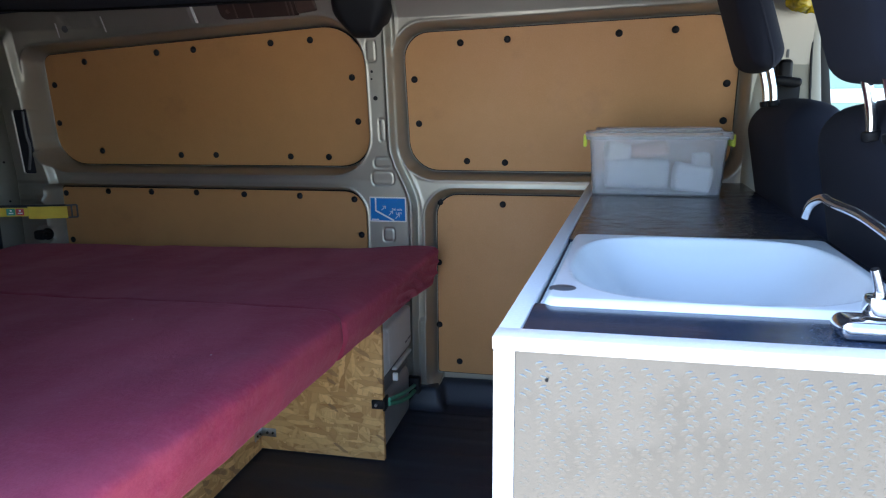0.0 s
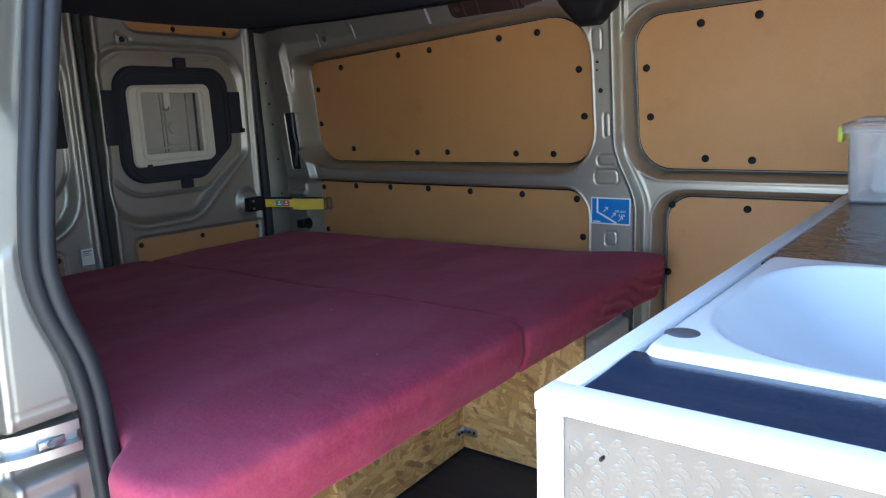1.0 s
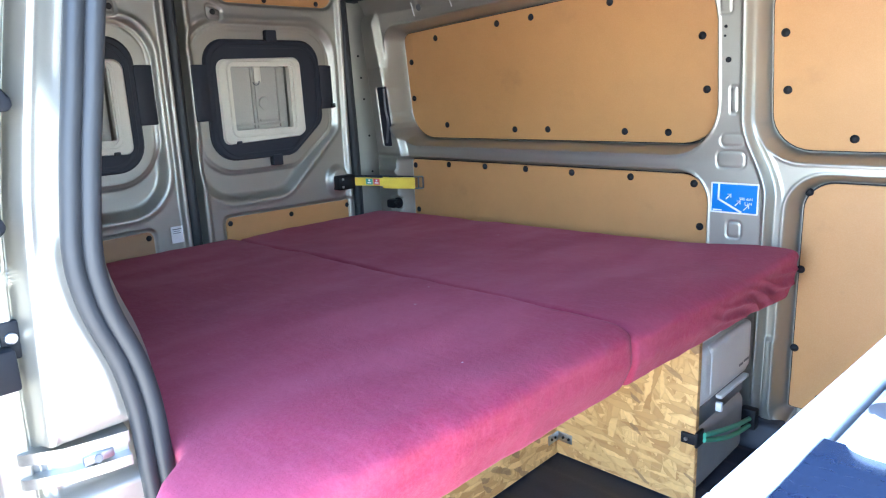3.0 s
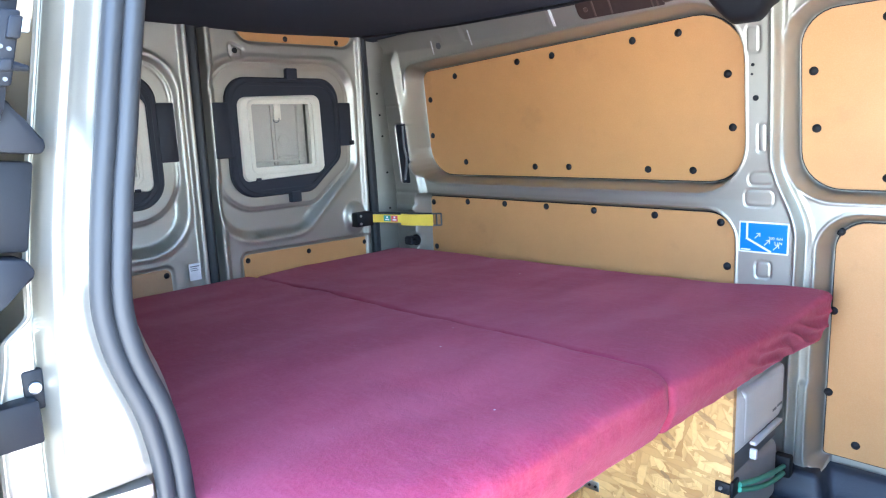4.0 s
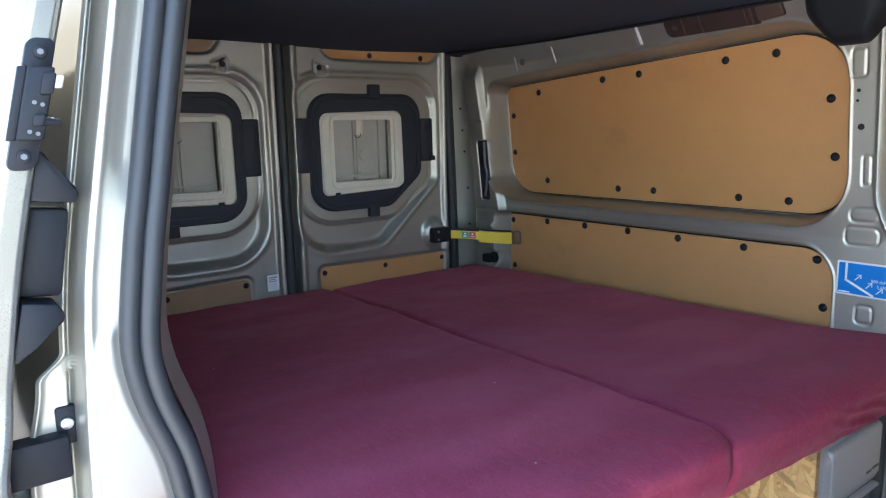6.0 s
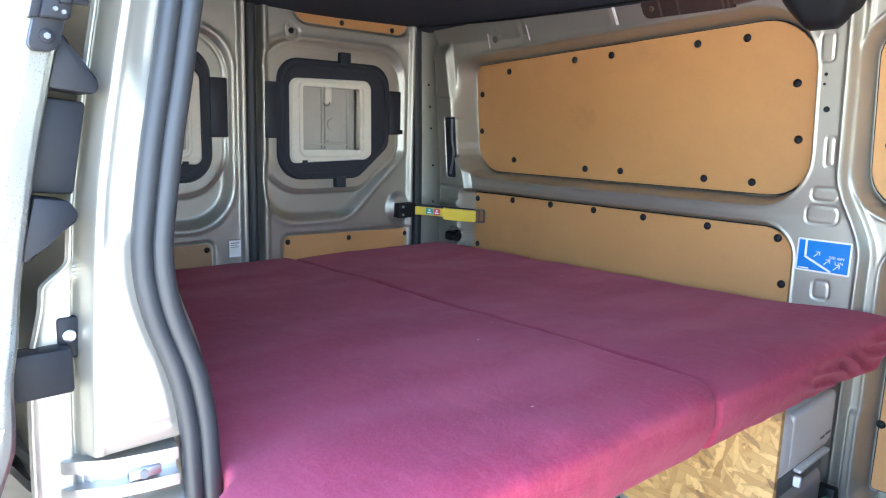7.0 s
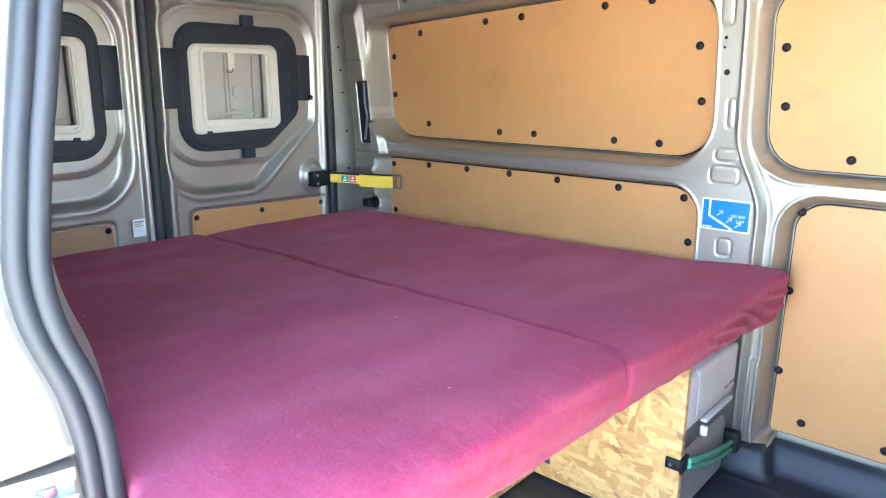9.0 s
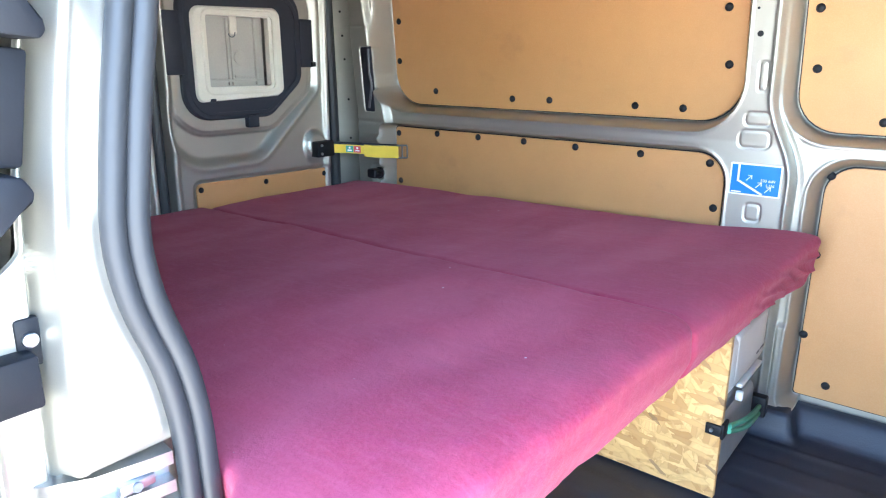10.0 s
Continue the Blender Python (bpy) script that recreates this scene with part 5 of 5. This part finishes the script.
def mattress(name, corners, z_low, z_top, label, folds=False):
    """corners: rear near, front near, front far, rear far in plan; z_top: height at the rear and at the front."""
    rn, fn_, ff, rf = (np.array(c) for c in corners)
    L, W, H = 1.46, 0.75, 0.115

    def warp(P):
        u, v, w = P[:, 0] / L + 0.5, P[:, 1] / W + 0.5, P[:, 2] / H + 0.5
        lift = smooth01(0.5, 1.0, w)
        a, b = round_corner((1 - u) * L, (1 - v) * W, 0.036 if folds else 0.060)
        a, c = round_corner(a, v * W, 0.004 if folds else 0.05)
        u, v = 1 - a / L, np.where(c < 0.06, c / W, 1 - b / W)
        xy = (rn * (1 - u)[:, None] + fn_ * u[:, None]) * (1 - v)[:, None] + (rf * (1 - u)[:, None] + ff * u[:, None]) * v[:, None]
        x, y = xy[:, 0].copy(), xy[:, 1].copy()
        if not folds:
            y = y - 0.070 * smooth01(-0.27, -0.175, x) * (1 - v) ** 3
        top = z_top[0] + (z_top[1] - z_top[0]) * u
        z = z_low + (top - z_low) * w
        wob = np.array([noise.fractal(Vector((a * 2.6, b * 2.6, 7.0)), 1.0, 2.0, 3) for a, b in zip(x, y)])
        tiny = np.array([noise.fractal(Vector((a * 11, b * 11, c * 11)), 1.0, 2.0, 3) for a, b, c in zip(x, y, z)])
        z = z + lift * (0.007 * wob + 0.0018 * tiny)
        x = x + 0.004 * tiny * smooth01(0.9, 1.0, u)
        # worn soft front edge: the face leans in below
        x = x - 0.020 * smooth01(0.96, 1.0, u) * smooth01(0.55, 0.0, w)
        z = z - 0.011 * smooth01(0.93, 0.985, u) * smooth01(0.6, 0.0, w) - 0.013 * smooth01(0.965, 1.0, u) * w * (1 - 0.9 * smooth01(0.45, 0.9, v) * folds)
        if not folds:
            z = z - 0.050 * smooth01(W - 0.040, W, v * W) ** 1.8 * w
        if folds:
            z = z + 0.017 * smooth01(0.80, 0.97, u) * smooth01(0.70, 0.98, v) * w
            x = x + 0.010 * smooth01(0.94, 1.0, u) * smooth01(0.65, 0.95, v)
            z = z - 0.036 * smooth01(0.036, 0.0, v * W) ** 1.5 * w * smooth01(1.0, 0.93, u)
            band = smooth01(0.962, 0.990, u) * smooth01(0.30, 0.66, v) * smooth01(1.0, 0.94, v)
            ripple = 0.6 - 1.6 * np.abs(np.sin((v * 7.4 + 0.3 * np.sin(v * 17) + w * 3.4) * math.pi)) ** 0.7
            x = x + band * 0.011 * ripple * smooth01(0.95, 0.45, w) * (0.35 + 0.65 * smooth01(0.0, 0.3, w))
            z = z + smooth01(0.975, 1.0, u) * smooth01(0.45, 1.0, v) * 0.004 * smooth01(0.6, 0.0, w) + band * 0.001 * ripple * smooth01(0.6, 0.0, w)
        return np.stack((x, y, z), axis=1)
    c = (rn + fn_ + ff + rf) / 4
    ob = thing(name, (c[0], c[1], z_low), label, "mattress", "mattress halves")
    part("cover", mesh_of("cover", *cushion((L, W, H), 0.016, (70, 150, 20), warp), FLEECE), FLEECE, ob)
    line = []
    for k in range(41):
        v = 0.03 + 0.94 * k / 40
        p = warp(np.array([[L / 2 - 0.010, (v - 0.5) * W, -H / 2]]))[0]
        line.append((p[0] - 0.012, p[1], p[2] + 0.004))
    part("hem", tube(line, lambda t: 0.0055 + 0.0012 * math.sin(t * 61), 8, 1), FLEECE, ob, "stitched elastic hem")
    return ob


mattress("mattress", ((-1.535, 0.215), (-0.066, 0.205), (-0.032, 0.966), (-1.535, 1.012)), 0.4245, (0.514, 0.541), "wine-red fleece covered mattress half on strand board")
mattress("mattress", ((-1.535, 0.994), (-0.036, 0.942), (0.010, 1.676), (-1.535, 1.645)), 0.4245, (0.507, 0.530), "wine-red fleece covered mattress half with gathered hem", True)

# ---- portable toilet under the bed ----
toilet = thing("portable_toilet", (-0.20, 1.45, 0.0), "grey portable camping toilet strapped under the bed", "toilet")
part("waste_tank", soft_block("waste_tank", (-0.36, 1.305, 0.004), (-0.070, 1.600, 0.175), 0.030, SLATE, (6, 6, 5)), SLATE, toilet, "darker grey waste tank")
part("shadow_band", soft_block("shadow_band", (-0.355, 1.310, 0.165), (-0.078, 1.600, 0.228), 0.012, MIDGREY, (4, 4, 3)), MIDGREY, toilet, "dark grey joint between the tanks")
part("water_tank", soft_block("water_tank", (-0.36, 1.300, 0.218), (-0.066, 1.608, 0.372), 0.030, GREY, (6, 6, 5)), GREY, toilet)
part("lid", soft_block("lid", (-0.36, 1.302, 0.376), (-0.072, 1.604, 0.404), 0.012, GREY, (6, 6, 3)), GREY, toilet)
part("front_panel", soft_block("front_panel", (-0.09, 1.346, 0.240), (-0.0640, 1.596, 0.366), 0.012, GREY, (4, 6, 4)), GREY, toilet)
part("ledge", box((-0.078, 1.415, 0.2125), (-0.0615, 1.590, 0.2225), 0.004), GREY, toilet)
part("latch", box((-0.072, 1.402, 0.186), (-0.056, 1.413, 0.210), 0.003), WHITE, toilet, "white plastic latch")
part("mark", bars([(1.520, 0.262, 1.545, 0.268), (1.550, 0.264, 1.582, 0.270)], lambda u, v, w: (-0.0642 + w, u, v), 0.0008), MIDGREY, toilet, smooth=False)
cord = thing("elastic_cord", (-0.05, 1.45, 0.15), "green elastic cord strapping the toilet to the wall", "cord")
part("strand", tube([(-0.050, 1.292, 0.176), (-0.040, 1.38, 0.156), (-0.044, 1.48, 0.128), (-0.055, 1.592, 0.096)], 0.006, 10, 6), GREEN, cord)
part("strand", tube([(-0.050, 1.292, 0.164), (-0.042, 1.38, 0.134), (-0.046, 1.48, 0.104), (-0.055, 1.590, 0.078)], 0.006, 10, 6), GREEN, cord)
part("hook", box((-0.080, 1.588, 0.066), (-0.040, 1.616, 0.122), 0.005), PLASTIC, cord, "black end hook")

# ---- kitchen unit ----
CX, CY, CW, CL, CH, SLANT = 0.400, 0.168, 0.410, 1.440, 0.764, 0.056


def unit_at(u, v, z):
    return (CX + u + SLANT * v, CY + v, z)


def unit_box(u0, v0, z0, u1, v1, z1, bevel=0.0):
    bm = box((u0, v0, z0), (u1, v1, z1), bevel)
    for q in bm.verts:
        q.co = unit_at(*q.co)
    return bm


unit = thing("kitchen_unit", (0.62, 0.85, 0.0), "white-edged kitchen unit clad in grey tread-pattern sheet", "cabinet")
part("carcass", unit_box(0.006, 0.008, 0.008, CW - 0.006, CL, CH - 0.140), WHITE, unit, smooth=False)
part("side_panel", unit_box(0.006, 0.008, CH - 0.1395, 0.019, CL, CH - 0.0165), WHITE, unit, smooth=False)
part("side_panel", unit_box(CW - 0.008, 0.008, CH - 0.1395, CW - 0.003, CL, CH - 0.014), WHITE, unit, smooth=False)
part("cross_board", unit_box(0.0195, 0.530, CH - 0.1395, CW - 0.0085, 0.545, CH - 0.0125), WHITE, unit, smooth=False)
part("end_board", unit_box(0.0195, CL - 0.016, CH - 0.1395, CW - 0.0085, CL, CH - 0.0125), WHITE, unit, smooth=False)
front = part("end_panel", unit_box(0.0195, 0.0015, 0.01, CW - 0.022, 0.007, CH - 0.0142), TREAD, unit, "grey tread-pattern end panel", smooth=False)
spots = []
for i in range(24):
    for j in range(44):
        for half, lean in ((0.0, 1), (0.0091, -1)):
            for du, dv in ((0.0, 0.0), (0.0040 * lean, -0.0048)):
                u, v = 0.022 + i * 0.0182 + half + du, 0.026 + j * 0.0178 + half + dv
                if 0.026 < u < CW - 0.028 and v < CH - 0.022:
                    spots.append((u, v, radians(40) * lean))
part("tread_relief", treads("tread_relief", spots, TREAD, lambda u, v, w: unit_at(u, 0.0014 - w, v), 0.0100, 0.0052, 0.0009), TREAD, front)
part("screw", disc(unit_at(0.048, 0.0008, 0.724), (0, 1, 0), 0.0015, 0.003, 10), PLASTIC, front)
part("post", unit_box(0.0, -0.003, 0.006, 0.019, 0.022, CH - 0.0138, 0.0015), WHITE, unit, "white corner post")
part("post", unit_box(CW - 0.022, -0.003, 0.006, CW, 0.022, CH - 0.0138, 0.0015), WHITE, unit, "white corner post")
top = thing("worktop", (0.62, 0.85, 0.74), "black tread-pattern worktop with white edge trim", "worktop")
sheet_u0, sheet_u1 = 0.021, CW
SU0, SU1, SV0, SV1 = 0.025, 0.400, 0.104, 0.512


def worktop_z(v):
    """The sheet lifts a little towards the rim of the sink."""
    return CH - 0.003 + 0.0012 * float(smooth01(0.058, 0.100, v)) * (v < 0.3)


for u0, v0, u1, v1 in ((sheet_u0, 0.0245, sheet_u1, SV0 + 0.012), (sheet_u0, SV1 - 0.012, sheet_u1, CL), (SU1 - 0.006, SV0 + 0.012, sheet_u1, SV1 - 0.012)):
    bm = bmesh.new()
    steps = np.linspace(v0, v1, 16 if v1 < 0.2 else 2)
    rows = [[bm.verts.new(unit_at(u, v, z)) for u, z in ((u0, CH - 0.012), (u0, worktop_z(v)), (u1, worktop_z(v)), (u1, CH - 0.012))] for v in steps]
    for r, q in zip(rows, rows[1:]):
        for k in range(4):
            bm.faces.new((r[k], r[(k + 1) % 4], q[(k + 1) % 4], q[k]))
    bm.faces.new(rows[0])
    bm.faces.new(rows[-1])
    bmesh.ops.recalc_face_normals(bm, faces=bm.faces[:])
    part("sheet", bm, WORKTOP if v1 < 0.2 else WORKTOP_WORN, top)
spots = []
for i in range(70):
    for j in range(150):
        u, v = 0.024 + i * 0.0062, 0.030 + j * 0.0105
        if u < sheet_u1 - 0.006 and v < CL - 0.01 and not (SU0 - 0.006 < u < SU1 + 0.006 and SV0 - 0.006 < v < SV1 + 0.006) and v < 1.15:
            spots.append((u, v, radians(32) if i % 2 else radians(-32)))
part("tread_relief", treads("tread_relief", [q for q in spots if q[1] < 0.3], WORKTOP, lambda u, v, w: unit_at(u, v, worktop_z(v) - 0.0001 + w), 0.0084, 0.0034, 0.00022), WORKTOP, top)
part("tread_relief", treads("tread_relief", [q for q in spots if q[1] > 0.3], WORKTOP_WORN, lambda u, v, w: unit_at(u, v, worktop_z(v) - 0.0001 + w), 0.0098, 0.0034, 0.0002), WORKTOP_WORN, top, "worn flat tread pattern")
part("edge_trim", unit_box(-0.001, -0.004, CH - 0.0135, CW + 0.001, 0.024, CH, 0.002), WHITE, top, "white front edge trim")
part("edge_trim", unit_box(-0.001, 0.0245, CH - 0.016, 0.020, CL, CH - 0.0004, 0.002), WHITE, top, "white side edge trim")

# sink
sink = thing("sink", (0.62, 0.48, 0.76), "white enamelled sink bowl set into the worktop", "sink")
BASIN = round_poly([(0.050, 0.488), (0.378, 0.488), (0.378, 0.128), (0.050, 0.128)], (0.075, 0.075, 0.09, 0.09), 10)
RIM = round_poly([(SU0, SV1), (SU1, SV1), (SU1, SV0), (SU0, SV0)], 0.020, 6)


def sink_shape(U, V):
    d = distance_to(BASIN, U, V)
    e = distance_to(RIM, U, V)
    z = CH + 0.008 - 0.002 * smooth01(-0.020, 0.0, d) - 0.013 * smooth01(-0.010, 0.0, e)
    a, b = (U - 0.2125) / 0.168, (V - 0.308) / 0.186
    r = (np.abs(a) ** 3.0 + np.abs(b) ** 3.0) ** (1 / 3.0)
    z = z - 0.088 * (1 - np.clip(r, 0, 1) ** 2.6)
    x, y, _ = unit_at(U, V, 0)
    return x, y, z


part("bowl", sheet("bowl", np.arange(SU0 - 0.001, SU1 + 0.0011, 0.003), np.arange(SV0 - 0.001, SV1 + 0.0011, 0.003), sink_shape, ENAMEL), ENAMEL, sink)
part("hole_cap", disc(unit_at(0.046, 0.157, CH + 0.0046), (0, 0, 1), 0.0155, 0.003, 28, bevel=0.0015), MIDGREY, sink, "dark round plug in the rim")
part("drain", disc(unit_at(0.225, 0.315, CH - 0.108), (0, 0, 1), 0.026, 0.05, 28, bevel=0.002), CHROME, sink, "chrome waste")

# tap
tap = thing("tap", unit_at(0.318, 0.062, CH), "chrome mixer tap with a long bent spout", "tap")
B = Vector(unit_at(0.318, 0.062, CH - 0.003))
part("base", soft_block("base", B + Vector((-0.022, -0.018, 0.0)), B + Vector((0.075, 0.020, 0.019)), 0.008, CHROME, (5, 4, 3), None, 0.06), CHROME, tap)
part("pivot", disc(B + Vector((0.010, 0.0, 0.030)), (0, 0, 1), 0.013, 0.018, 20, bevel=0.003), CHROME, tap)
part("lever", tube([B + Vector((0.010, 0.0, 0.034)), B + Vector((0.006, -0.004, 0.048)), B + Vector((0.000, -0.008, 0.064))], lambda t: 0.005 - 0.0015 * t, 12, 5), CHROME, tap)
part("spout", tube([B + Vector((0.060, 0.0, 0.012)), B + Vector((0.076, 0.010, 0.034)), B + Vector((0.078, 0.08, 0.050)), B + Vector((0.072, 0.22, 0.074)), (0.781, 0.53, 0.843), (0.778, 0.556, 0.846), (0.773, 0.585, 0.835), (0.771, 0.600, 0.815)], 0.0062, 16, 8), CHROME, tap)

# storage box
crate = thing("storage_box", (0.63, 1.35, CH), "clear plastic storage box with lid on the worktop", "storage box")
X0, X1, Y0, Y1, Z0, Z1 = 0.474, 0.788, 1.262, 1.44, CH - 0.0015, 0.900
bm = bmesh.new()
outer = round_poly([(X0 + 0.010, Y0 + 0.008), (X1 - 0.010, Y0 + 0.008), (X1 - 0.010, Y1 - 0.008), (X0 + 0.010, Y1 - 0.008)], 0.018, 5)
wide = round_poly([(X0, Y0), (X1, Y0), (X1, Y1), (X0, Y1)], 0.018, 5)
inn = outer.mean(axis=0) + (outer - outer.mean(axis=0)) * 0.982
winn = wide.mean(axis=0) + (wide - wide.mean(axis=0)) * 0.982
rings = [[bm.verts.new((p[0], p[1], z)) for p in ring] for ring, z in ((outer, Z0), (outer * 0.6 + wide * 0.4, Z0 + 0.05), (wide, Z1), (winn, Z1), (inn * 0.6 + winn * 0.4, Z0 + 0.05), (inn, Z0 + 0.003))]
for a, b in zip(rings, rings[1:]):
    for k in range(len(a)):
        bm.faces.new((a[k], a[(k + 1) % len(a)], b[(k + 1) % len(a)], b[k]))
bm.faces.new(rings[0][::-1])
bm.faces.new(rings[-1])
shell = part("shell", bm, CLEAR, crate, "clear plastic shell")
shell.visible_shadow = False
lidm = round_poly([(X0 - 0.010, Y0 - 0.008), (X1 + 0.010, Y0 - 0.008), (X1 + 0.010, Y1 + 0.008), (X0 - 0.010, Y1 + 0.008)], 0.018, 5)
lid = part("lid", board(lidm, 0.018, lambda u, v, w: (u, v, Z1 - 0.006 + w), 0.003), CLEAR, crate, "clear plastic lid", smooth=False)
lid.visible_shadow = False
part("lid_panel", board(lidm.mean(axis=0) + (lidm - lidm.mean(axis=0)) * 0.86, 0.008, lambda u, v, w: (u, v, Z1 + 0.0125 + w), 0.004), CLEAR, lid, smooth=False)
for x0, x1 in ((X0 - 0.015, X0 - 0.006), (X1 + 0.006, X1 + 0.014)):
    part("clip", box((x0, Y0 + 0.005, Z1 - 0.024), (x1, Y0 + 0.06, Z1 + 0.006), 0.004), LIME, crate, "yellow-green snap clip")
packs = thing("packets", (0.63, 1.35, CH + 0.004), "white and orange packets inside the storage box", "packets")
for lo, hi, mat_, ang_ in (((0.675, 1.30, Z0 + 0.006), (0.760, 1.36, Z0 + 0.070), PAPER, 6), ((0.725, 1.34, Z0 + 0.006), (0.764, 1.40, Z0 + 0.095), PAPER, -4), ((0.512, 1.37, Z0 + 0.07), (0.575, 1.41, Z0 + 0.118), CREAM, 10),
                           ((0.575, 1.37, Z0 + 0.085), (0.67, 1.41, Z0 + 0.118), PINK, -6), ((0.515, 1.37, Z0 + 0.006), (0.67, 1.41, Z0 + 0.078), GREY, 2)):
    me = soft_block("packet", lo, hi, 0.010, mat_, (4, 4, 4), pose(0, 0, 0, 0, ang_, ang_))
    for v in me.vertices:
        v.co += Vector(noise.noise_vector(v.co * 45)) * 0.004
    part("packet", me, mat_, packs)
